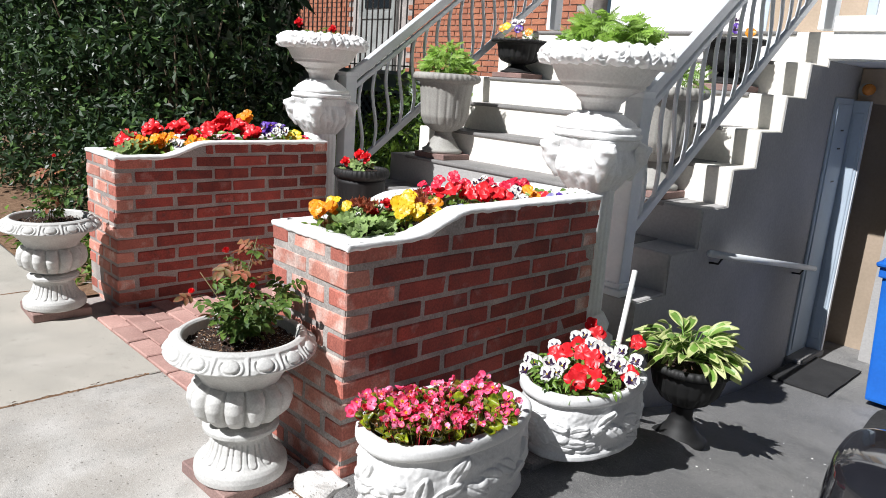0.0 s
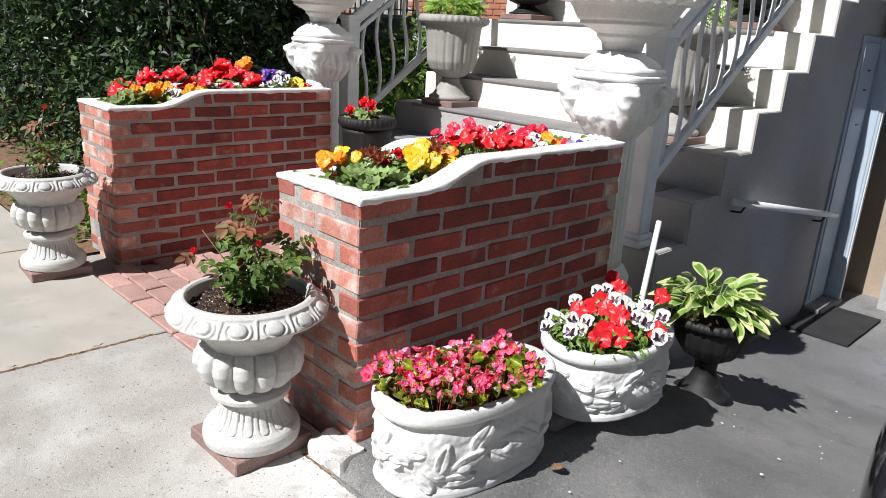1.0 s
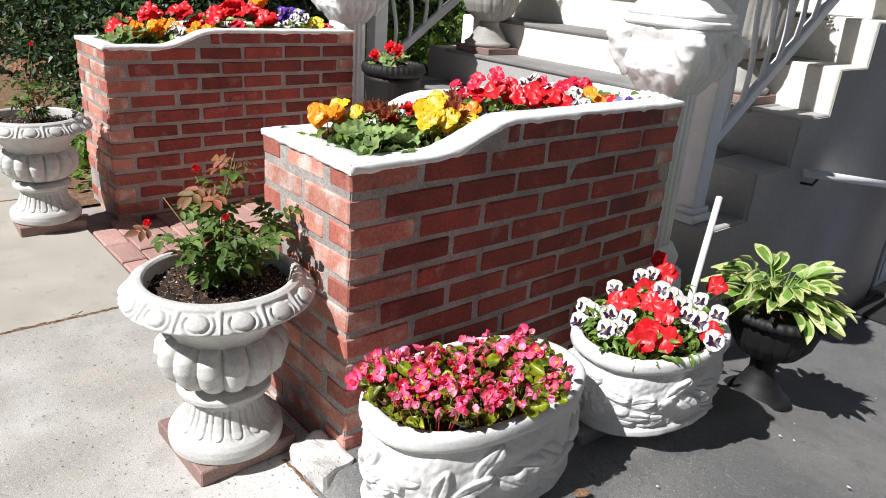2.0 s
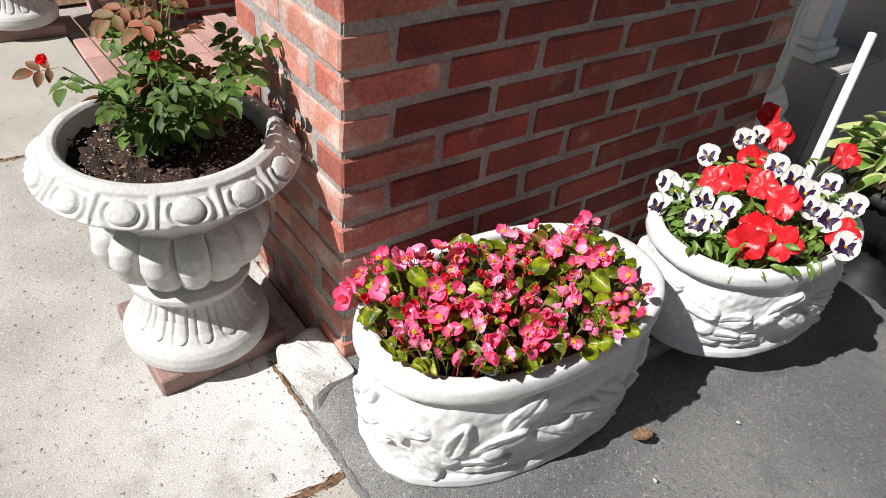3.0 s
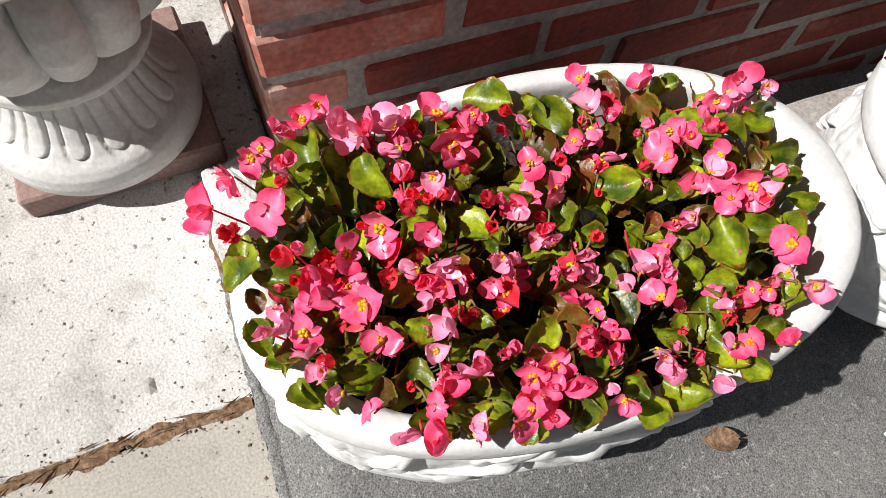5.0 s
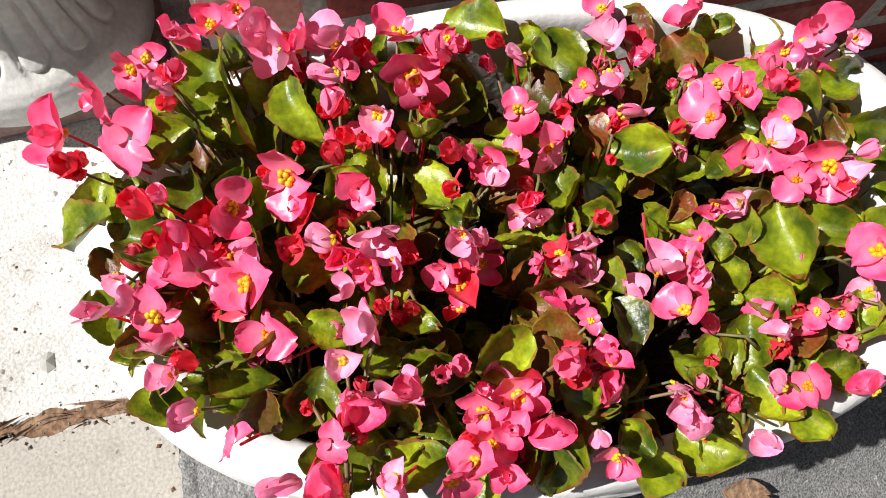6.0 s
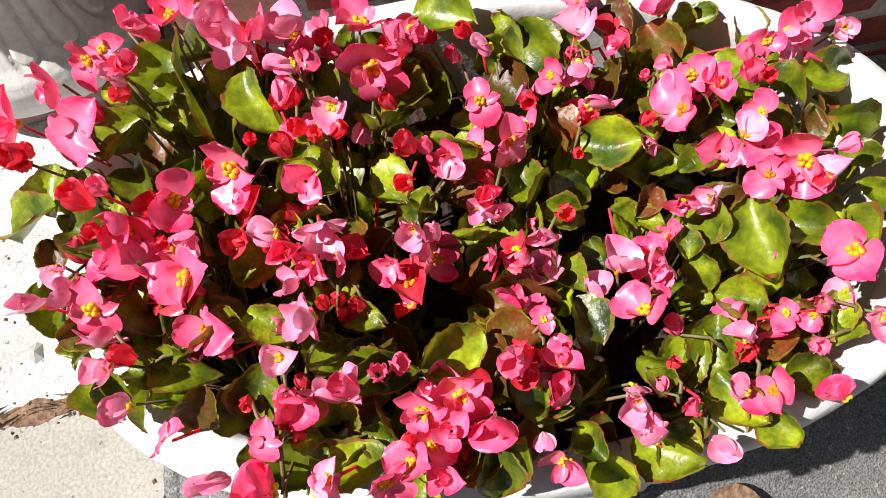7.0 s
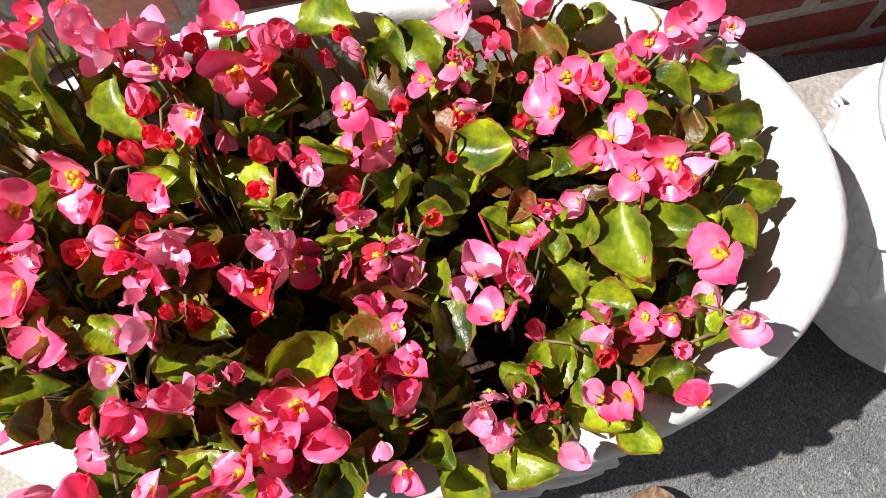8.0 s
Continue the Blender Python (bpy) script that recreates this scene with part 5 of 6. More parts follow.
begonia((0.31, 0.29, 0.25), [(0.383, 0.251, 0.325, 0.39, 0), (0.388, 0.297, 0.318, 0.74, 0), (0.386, 0.281, 0.32, 0.45, 0), (0.36, 0.293, 0.321, 0.5, 0), (0.354, 0.334, 0.323, 0.43, 0), (0.35, 0.318, 0.323, 0.38, 0), (0.332, 0.242, 0.326, 0.63, 0), (0.306, 0.236, 0.325, 0.72, 1), (0.299, 0.26, 0.325, 0.62, 0), (0.311, 0.264, 0.325, 0.45, 0), (0.273, 0.286, 0.327, 0.51, 0), (0.398, 0.226, 0.32, 0.6, 0), (0.403, 0.262, 0.317, 0.5, 1), (0.4, 0.338, 0.312, 0.62, 0), (0.395, 0.175, 0.33, 0.55, 0)], [(0.404, 0.205, 0.305, 30, 0.6), (0.4, 0.245, 0.3, -40, 0.62), (0.402, 0.305, 0.3, 20, 0.65), (0.385, 0.34, 0.298, 60, 0.6), (0.39, 0.28, 0.295, -10, 0.6), (0.3, 0.331, 0.318, -15, 0.86), (0.293, 0.288, 0.315, -19, 0.4), (0.354, 0.356, 0.312, -33, 0.56), (0.333, 0.312, 0.303, 53, 0.61), (0.366, 0.244, 0.314, 45, 0.37), (0.353, 0.286, 0.301, -30, 0.73), (0.354, 0.267, 0.292, -47, 0.53), (0.261, 0.276, 0.313, -45, 0.41), (0.268, 0.259, 0.311, 53, 0.4), (0.283, 0.239, 0.301, 12, 0.4), (0.322, 0.289, 0.293, 41, 0.41), (0.316, 0.339, 0.296, -23, 0.5), (0.272, 0.321, 0.31, 90, 0.63)], 6)
begonia((0.16, 0.36, 0.25), [(0.187, 0.308, 0.325, 0.67, 0), (0.19, 0.328, 0.325, 0.68, 0), (0.154, 0.435, 0.309, 1.01, 0), (0.166, 0.456, 0.31, 0.51, 0), (0.17, 0.391, 0.317, 0.53, 0), (0.162, 0.413, 0.313, 0.6, 0), (0.135, 0.332, 0.319, 0.67, 0), (0.156, 0.292, 0.323, 0.44, 0), (0.202, 0.339, 0.327, 0.58, 0), (0.192, 0.363, 0.324, 0.5, 2)], [(0.15, 0.327, 0.309, 6, 0.71), (0.197, 0.4, 0.309, 50, 0.61), (0.189, 0.441, 0.302, 90, 0.77), (0.156, 0.297, 0.291, 6, 0.63), (0.154, 0.34, 0.288, 42, 0.66), (0.122, 0.373, 0.291, 75, 0.6), (0.107, 0.312, 0.295, 28, 0.67)], 7)
begonia((0.28, 0.39, 0.25), [(0.364, 0.372, 0.324, 0.76, 0), (0.325, 0.375, 0.324, 0.87, 0), (0.268, 0.364, 0.336, 0.92, 0), (0.284, 0.371, 0.333, 0.73, 0), (0.273, 0.337, 0.335, 0.62, 0), (0.246, 0.336, 0.333, 0.68, 0), (0.231, 0.354, 0.332, 0.56, 0)], [(0.237, 0.431, 0.312, 66, 0.64), (0.307, 0.398, 0.304, 44, 0.75), (0.239, 0.401, 0.306, 3, 0.63), (0.268, 0.39, 0.29, 50, 0.55), (0.229, 0.37, 0.298, 75, 0.47), (0.285, 0.426, 0.305, 41, 0.55), (0.259, 0.427, 0.305, 74, 0.48)], 8)


# ---- bedding plants ----
def bedding(name, at, label, group, blooms, leaf_set, n_leaf, spread, h, seed, leaf_size=1.0, front=0.6, inside=None, repeat=0):
    """blooms: (mesh, dx, dy, dz, size). Leaves are strewn below them."""
    rr = random.Random(seed)
    ob = thing(name, at, label, "plant", group)
    ends = []
    more = [(me, dx + rr.uniform(-0.045, 0.045), dy + rr.uniform(-0.045, 0.045), dz - rr.uniform(0.0, 0.03), size * rr.uniform(0.75, 1.0)) for me, dx, dy, dz, size in blooms for k in range(repeat)]
    for me, dx, dy, dz, size in list(blooms) + [b for b in more if not inside or inside(at[0] + b[1], at[1] + b[2])]:
        p = Vector((dx, dy, dz))
        fl = child(me.name.split(".")[0], me, ob, aim(p, Vector((rr.gauss(0.3, 0.2), rr.gauss(-front, 0.2), rr.uniform(0.35, 0.8))), (0, 0, 1), size, rr.gauss(0, 0.25)))
        if me in (PANSY_W, PANSY_V, PANSY_L):
            child("eye", STAMEN[0], fl, Matrix.Scale(0.44, 4))
        ends.append((Vector((dx * 0.4, dy * 0.4, -0.01)), p - Vector((0, 0, 0.004))))
    for k in range(n_leaf):
        a, d = rr.uniform(0, 6.28), math.sqrt(rr.random())
        p = Vector((math.cos(a) * d * spread, math.sin(a) * d * spread, h * rr.uniform(0.15, 0.95) * (1.1 - 0.5 * d)))
        if inside and not inside(at[0] + p.x, at[1] + p.y):
            continue
        child("leaf", rr.choice(leaf_set), ob, aim(p, facing(rr, 0.7, 0.2), (math.cos(a), math.sin(a), 0), leaf_size * rr.uniform(0.75, 1.35), rr.uniform(-0.8, 0.8)))
        if k % 3 == 0:
            ends.append((Vector((p.x * 0.3, p.y * 0.3, -0.01)), p))
    for e in ends[:12]:
        child("stem", stems_mesh("stem", [e], GREENSTEM, 0.0016), ob)
    return ob


# the second oval pot: white pansies with dark faces, red petunias
def strewn(me, pts, o, size, rr):
    return [(rr.choice(me) if isinstance(me, list) else me, x - o[0], y - o[1], z - o[2], size * rr.uniform(0.9, 1.15)) for x, y, z in pts]


def in_pot(x, y):
    return ((x - 0.294) / 0.155) ** 2 + ((y - 0.815) / 0.225) ** 2 < 1


rr = random.Random(77)
PWN = "white pansies with dark purple faces in the oval pot"
PRN = "bright red petunias among the pansies in the oval pot"
for q, (o, pts) in enumerate((((0.25, 0.66, 0.25), [(0.159, 0.705, 0.305), (0.172, 0.639, 0.298), (0.235, 0.685, 0.335), (0.275, 0.624, 0.323), (0.297, 0.642, 0.332), (0.121, 0.728, 0.298), (0.291, 0.682, 0.345)]), ((0.19, 0.88, 0.25), [(0.088, 0.911, 0.298), (0.084, 1.113, 0.298), (0.08, 1.061, 0.298), (0.248, 0.907, 0.357)]), ((0.39, 0.86, 0.25), [(0.351, 0.844, 0.367), (0.35, 0.946, 0.356), (0.415, 0.833, 0.349), (0.384, 0.821, 0.359), (0.309, 0.868, 0.369), (0.411, 0.94, 0.341), (0.469, 0.825, 0.32)]))):
    bedding("pansy_plant", o, PWN, "white pansies", strewn(PANSY_W, pts, o, 1.2, rr), OVAL, 230, 0.14, 0.1, 100 + q, 0.85, 0.9, in_pot)
for q, (o, pts) in enumerate((((0.28, 0.78, 0.25), [(0.206, 0.759, 0.341), (0.289, 0.792, 0.367), (0.346, 0.777, 0.364), (0.232, 0.783, 0.354), (0.448, 0.84, 0.333)]), ((0.39, 0.66, 0.25), [(0.367, 0.65, 0.329), (0.407, 0.703, 0.334), (0.357, 0.688, 0.344)]), ((0.24, 1.0, 0.25), [(0.172, 0.953, 0.318), (0.253, 1.223, 0.298), (0.023, 1.249, 0.298), (0.111, 1.156, 0.298)]))):
    bedding("petunia_plant", o, PRN, "red petunias", strewn(PET_R, pts, o, 1.08, rr), OVAL, 230, 0.14, 0.1, 120 + q, 0.85, 0.9, in_pot)

# near brick planter, front to back
ZB = 0.735
ROWS_NEAR = [
    ("pansy_plant", 0.13, -0.28, "orange pansies at the end of the brick planter", [(PANSY_O, -0.03, -0.03, 0.12, 1.3), (PANSY_O, 0.0, 0.0, 0.13, 1.2), (PANSY_O, -0.05, 0.01, 0.1, 1.2), (PANSY_Y, -0.02, 0.02, 0.15, 1.0)], OVAL, 18, 1.0),
    ("geranium_plant", 0.16, -0.14, "geranium with round scalloped leaves in the brick planter", [], GERLEAF, 14, 0.9),
    ("geranium_plant", 0.27, -0.27, "geranium with reddish plumes in the brick planter", [(PLUME, 0.0, -0.02, 0.12, 1.0), (PLUME, -0.03, 0.03, 0.12, 0.9), (GER_R[0], 0.03, 0.06, 0.13, 0.9)], GERLEAF, 12, 0.9),
    ("pansy_plant", 0.37, -0.17, "bright yellow pansies in the brick planter", [(PANSY_Y, -0.02, -0.02, 0.14, 1.7), (PANSY_Y, -0.03, 0.02, 0.17, 1.6), (PANSY_Y, 0.04, 0.01, 0.12, 1.5), (PANSY_Y, 0.05, -0.06, 0.13, 1.1), (PANSY_W, -0.06, 0.0, 0.16, 1.1)], OVAL, 26, 1.1),
    ("snapdragon_plant", 0.46, -0.2, "salmon plumes and orange blooms in the brick planter", [(PLUME, 0.0, 0.0, 0.14, 1.15), (PANSY_O, 0.03, 0.03, 0.13, 1.4), (PLUME, -0.04, 0.03, 0.16, 1.0)], OVAL, 20, 1.0),
    ("pansy_plant", 0.5, -0.1, "pale lavender pansies in the brick planter", [(PANSY_L, 0.0, 0.0, 0.1, 1.3), (PANSY_L, 0.01, 0.04, 0.11, 1.2), (PANSY_L, -0.01, -0.04, 0.08, 1.1), (PANSY_Y, -0.02, -0.05, 0.1, 1.2)], OVAL, 20, 1.0),
    ("petunia_plant", 0.6, -0.18, "scarlet petunias in the brick planter", [(PET_R[0], 0.0, -0.02, 0.16, 1.15), (PET_R[1], 0.02, 0.03, 0.15, 1.1), (PET_M[0], -0.04, 0.02, 0.22, 0.9), (PET_M[1], -0.06, -0.04, 0.17, 0.8)], OVAL, 26, 1.1),
    ("petunia_plant", 0.74, -0.16, "scarlet petunias in the brick planter", [(PET_R[2], 0.0, -0.02, 0.14, 1.1), (PET_R[0], 0.03, 0.02, 0.12, 1.15), (PANSY_W, -0.05, 0.02, 0.19, 1.1), (PET_M[0], -0.03, 0.04, 0.18, 0.8)], OVAL, 26, 1.1),
    ("pansy_plant", 0.86, -0.14, "white and purple pansies in the brick planter", [(PANSY_W, 0.02, -0.03, 0.11, 1.2), (PANSY_W, 0.0, 0.02, 0.13, 1.15), (PANSY_W, 0.05, 0.0, 0.08, 1.2), (PANSY_O, 0.02, 0.06, 0.12, 1.3), (PET_M[1], -0.05, 0.05, 0.17, 1.0)], OVAL, 24, 1.0),
    ("petunia_plant", 0.98, -0.17, "crimson petunias with yellow pansies in the brick planter", [(PET_M[0], 0.04, 0.0, 0.08, 1.0), (PANSY_Y, 0.01, -0.02, 0.1, 1.2), (PET_M[1], -0.04, 0.02, 0.14, 1.0), (PET_R[1], 0.05, 0.05, 0.07, 0.9)], OVAL, 22, 1.0),
    ("pansy_plant", 1.08, -0.13, "white and violet pansies at the back of the brick planter", [(PANSY_W, 0.0, -0.02, 0.08, 1.1), (PANSY_V, 0.02, 0.02, 0.07, 1.0), (PANSY_W, -0.03, 0.03, 0.09, 1.1), (PANSY_L, 0.03, -0.04, 0.07, 1.0)], OVAL, 22, 1.0),
]
for q, (nm, dy, dx, label, blooms, lv, n, ls) in enumerate(ROWS_NEAR):
    bedding(nm, (dx, dy, ZB + (0.035 if dy > 0.5 else 0.0)), label, "", [(m, x, y, z * 0.56 + 0.012, s * 0.92) for m, x, y, z, s in blooms], lv, n * 2 + 14, 0.1, 0.085, 200 + q, ls * 1.0, inside=lambda x, y: -0.335 < x < -0.07 and y > 0.07, repeat=3)

# far brick planter
FXX, FYY = -2.01, 0.085
ROWS_FAR = [
    ("petunia_plant", 0.15, -0.2, "red petunias in the far brick planter", [(PET_R[0], 0.02, -0.04, 0.1, 1.2), (PET_R[1], -0.05, 0.0, 0.12, 1.2), (PANSY_O, 0.04, 0.03, 0.1, 1.5), (PANSY_O, 0.03, -0.01, 0.08, 1.4)], GERLEAF, 14, 1.0),
    ("pansy_plant", 0.3, -0.17, "orange and white pansies in the far brick planter", [(PANSY_O, 0.02, -0.04, 0.11, 1.5), (PANSY_W, 0.05, 0.03, 0.09, 1.4), (PANSY_O, 0.0, 0.05, 0.12, 1.4), (PET_R[2], -0.06, -0.02, 0.19, 1.3)], OVAL, 20, 1.2),
    ("petunia_plant", 0.45, -0.2, "red petunias in the far brick planter", [(PET_R[0], -0.06, 0.0, 0.2, 1.3), (PANSY_O, 0.07, 0.0, 0.1, 1.6), (PANSY_Y, 0.08, 0.05, 0.1, 1.3), (PET_R[1], 0.0, 0.04, 0.14, 1.2)], OVAL, 22, 1.2),
    ("petunia_plant", 0.62, -0.18, "red petunias in the far brick planter", [(PET_R[0], 0.0, -0.05, 0.13, 1.3), (PET_R[1], -0.03, 0.02, 0.16, 1.3), (PET_M[0], 0.07, 0.02, 0.08, 1.1), (PET_R[2], -0.05, 0.06, 0.2, 1.2)], OVAL, 22, 1.2),
    ("petunia_plant", 0.8, -0.18, "red petunias and orange pansies in the far brick planter", [(PET_R[2], 0.06, 0.0, 0.12, 1.3), (PANSY_O, -0.05, 0.03, 0.22, 1.6), (PET_R[0], -0.02, -0.04, 0.16, 1.2), (PET_R[1], 0.03, 0.05, 0.12, 1.0)], OVAL, 22, 1.2),
    ("pansy_plant", 0.95, -0.16, "violet and white pansies in the far brick planter", [(PANSY_V, -0.02, -0.03, 0.14, 1.6), (PANSY_V, -0.04, 0.03, 0.15, 1.5), (PANSY_W, 0.03, 0.0, 0.1, 1.4), (PANSY_W, 0.0, 0.06, 0.14, 1.3)], OVAL, 18, 1.1),
    ("pansy_plant", 1.08, -0.14, "yellow pansies at the back of the far brick planter", [(PANSY_Y, 0.0, -0.03, 0.08, 1.4), (PANSY_Y, 0.04, 0.02, 0.07, 1.3), (PANSY_Y, -0.02, 0.03, 0.1, 1.2), (PET_M[0], 0.02, 0.07, 0.06, 1.0)], OVAL, 18, 1.1),
]
for q, (nm, dy, dx, label, blooms, lv, n, ls) in enumerate(ROWS_FAR):
    bedding(nm, (FXX + dx, FYY + dy, ZB + (0.04 if dy > 0.5 else 0.0)), label, "", [(m, x, y, z * 0.8 + 0.01, s * 1.05) for m, x, y, z, s in blooms], lv, n * 2 + 24, 0.11, 0.12, 300 + q, ls * 1.15, inside=lambda x, y: -2.345 < x < -2.085 and y > 0.16, repeat=4)


# ---- rose bushes ----
def rose_leaf(mat):
    pcs = []
    for turn, y, s in ((0, 0.022, 1.0), (62, 0.014, 0.85), (-62, 0.014, 0.85), (70, 0.002, 0.7), (-70, 0.002, 0.7)):
        pcs.append((blade(0.026 * s, 0.016 * s, 0.25, 0.25, 4, 2, 0.95), Matrix.Translation((0, y, 0)) @ Matrix.Rotation(radians(turn), 4, "Z"), (0, 0, 0)))
    pcs.append((blade(0.03, 0.0016, 0.0, 0.0, 2, 1), Matrix.Translation((0, -0.012, 0)), (0, 0, 0)))
    return merge("leaf", pcs, mat)


ROSE_L, ROSE_N = rose_leaf(ROSELEAF), rose_leaf(NEWLEAF)
ROSE_F = petals("bloom", [(k * 68, 40 + 12 * (k // 5), 0.016, 0.015, 0.35, -0.2, -1, (0, 0, 0)) for k in range(12)], RED)


def rose(at, label, tips, blooms, n_leaf, seed, new_share):
    """tips: ends of the canes; blooms: places of the flowers, all relative to the soil."""
    rr = random.Random(seed)
    ob = thing("rose_bush", at, label, "plant", "rose bushes")
    canes = []
    for k, t in enumerate(tips):
        t = Vector(t)
        mid = t * 0.5 + Vector((rr.gauss(0, 0.012), rr.gauss(0, 0.012), 0.015))
        canes.append([(rr.gauss(0, 0.012), rr.gauss(0, 0.012), -0.02), mid * 0.5, mid, t])
        part("cane", tube_bm(canes[-1], 0.0026, 6, 0.45), GREENSTEM, ob, smooth=True)
    for k in range(n_leaf):
        c = rr.choice(canes)
        u = rr.uniform(0.25, 1.0)
        pts = [Vector(p) for p in c]
        i = min(2, int(u * 3))
        p = pts[i].lerp(pts[i + 1], u * 3 - i)
        a = rr.uniform(0, 6.28)
        out = Vector((math.cos(a), math.sin(a), rr.uniform(-0.2, 0.4)))
        q = p + out * rr.uniform(0.01, 0.03)
        high = p.z > 0.2
        side = Vector((math.cos(a), math.sin(a), 0))
        child("leaf", ROSE_N if rr.random() < (new_share if high else 0.08) else ROSE_L, ob, aim(q, facing(rr, 0.6, 0.2), side, rr.uniform(0.85, 1.4), rr.gauss(0, 0.5)))
    for b in blooms:
        child("bloom", ROSE_F, ob, aim(Vector(b), (rr.gauss(0.2, 0.2), -0.5, 0.8), (0, 0, 1), rr.uniform(0.8, 1.0)))
    return ob


rose((-0.245, -0.19, 0.435), "small rose bush with a few red blooms in a stone urn", [(0.03, 0.03, 0.33), (0.005, 0.05, 0.3), (0.1, -0.03, 0.2), (0.02, -0.14, 0.18), (-0.06, -0.1, 0.22), (0.02, 0.13, 0.17), (-0.08, 0.05, 0.2), (0.09, 0.07, 0.16), (-0.02, -0.04, 0.27), (0.06, -0.1, 0.14)], [(0.12, -0.03, 0.21), (0.02, -0.16, 0.19), (-0.05, -0.02, 0.27)], 150, 5, 0.6)
rose((-2.08, -0.19, 0.435), "thin rose bush with reddish young leaves in a stone urn", [(0.02, 0.02, 0.33), (-0.04, 0.03, 0.26), (0.07, -0.02, 0.2), (-0.07, -0.04, 0.18), (0.02, 0.08, 0.2)], [(0.02, 0.03, 0.33)], 44, 6, 0.8)


# ---- hosta ----
def hosta_leaf(q):
    return merge("leaf", [(blade(0.13, 0.056, 0.22, 0.45 + 0.14 * q, 9, 8, 0.8, 0.05, edge_at=0.6, seed=q), Matrix(), (0, 1, 0))], HOSTA, HOSTAEDGE)


HL = [hosta_leaf(q) for q in range(4)]
hosta = thing("hosta_plant", (0.33, 1.51, 0.175), "variegated hosta with cream-edged leaves in the black pot", "plant")
rr = random.Random(21)
for k in range(96):
    a = rr.uniform(0, 6.28)
    up = rr.uniform(0.1, 1.0)
    base = Vector((math.cos(a) * 0.03, math.sin(a) * 0.03, 0.02))
    p = base + Vector((math.cos(a) * (0.13 - 0.08 * up) - 0.01, math.sin(a) * (0.13 - 0.08 * up), 0.0 + 0.11 * up))
    side = Vector((math.cos(a), math.sin(a), 0))
    nrm = Vector((-math.cos(a) * (0.25 + up * 0.9), -math.sin(a) * (0.25 + up * 0.9), 0.7))
    lf = child("leaf", HL[k % 4], hosta, aim(p, nrm + Vector((rr.gauss(0, 0.3), rr.gauss(0, 0.3), 0.1)), side, rr.uniform(0.5, 0.88), rr.gauss(0, 0.6)))
    part("petiole", tube_bm([base, base.lerp(p, 0.6) + Vector((0, 0, 0.01)), p], 0.003, 5), HOSTA, hosta, smooth=True)

stick = thing("white_pipe", (0.255, 1.06, 0.22), "thin white plastic pipe stuck in the pansy pot", "pipe")
part("pipe", tube_bm([(0, 0, 0), (-0.095, 0.235, 0.335)], 0.0105, 14), PVC, stick, smooth=False)


# ---- feathery plants, bushy pots ----
def feather(mat):
    pcs = [(blade(0.11, 0.002, 0, 0.25, 5, 1), Matrix(), (0, 0, 0))]
    for k in range(6):
        y = 0.02 + 0.015 * k
        for sgn in (1, -1):
            pcs.append((blade(0.04 - 0.003 * k, 0.012, 0.1, 0.2, 3, 2, 0.9), Matrix.Translation((0, y, -0.25 * y * y / 0.11)) @ Matrix.Rotation(sgn * radians(-52), 4, "Z"), (0, 0, 0)))
    return merge("frond", pcs, mat)


FEATHER = [feather(LIMELEAF), feather(LEAF)]


def ferny(at, spread, h, n, seed, label, frond, size=1.0, blooms=(), group=""):
    rr = random.Random(seed)
    ob = thing("feathery_plant", at, label, "plant", group)
    for k in range(n):
        a, u = rr.uniform(0, 6.28), rr.random() ** 0.5
        d = spread * math.sqrt(rr.random())
        p = Vector((math.cos(a) * d * 0.8, math.sin(a) * d * 0.8, h * (1 - 0.7 * (d / spread) ** 2) * u))
        side = Vector((math.cos(a) + rr.gauss(0, 0.5), math.sin(a) + rr.gauss(0, 0.5), rr.uniform(-0.1, 0.5)))
        child("frond", frond, ob, aim(p, Vector((rr.gauss(0.2, 0.45), rr.gauss(-0.45, 0.45), 0.7)), side, size * rr.uniform(0.55, 0.9), rr.gauss(0, 0.4)))
    for me, x, y, z, s in blooms:
        child(me.name.split(".")[0], me, ob, aim((x, y, z), (0.3, -0.7, 0.5), (0, 0, 1), s))
    return ob


ferny((-0.2, 1.46, 1.41), 0.2, 0.15, 300, 31, "feathery green marigold foliage in the pedestal urn", FEATHER[0], 0.95)
ferny((-2.385, 1.53, 1.44), 0.15, 0.06, 34, 32, "thin geranium foliage with red heads in the pedestal urn", FEATHER[1], 0.6, [(GER_R[0], -0.12, -0.1, 0.09, 1.3), (GER_R[1], 0.08, 0.02, 0.06, 1.1)])
ferny((-2.12, 2.40, 1.262), 0.2, 0.24, 420, 33, "bushy bright green foliage in the grey stair pot", FEATHER[0], 0.75)
ferny((-0.45, 2.42, 1.262), 0.24, 0.18, 90, 34, "dark green trailing foliage in the grey stair pot", FEATHER[1], 1.1)
for x in (-2.17, -0.48):
    ferny((x, 3.21, 1.595), 0.15, 0.06, 26, 36, "orange and violet pansies in a black urn", FEATHER[1], 0.5, [(PANSY_O, -0.12, -0.08, 0.07, 1.6), (PANSY_O, 0.13, -0.06, 0.04, 1.6), (PANSY_Y, -0.06, -0.1, 0.08, 1.6), (PANSY_W, 0.0, -0.08, 0.11, 1.5), (PANSY_V, 0.06, -0.1, 0.06, 1.7), (PANSY_W, 0.02, -0.02, 0.12, 1.3)], "stair urn pansies")
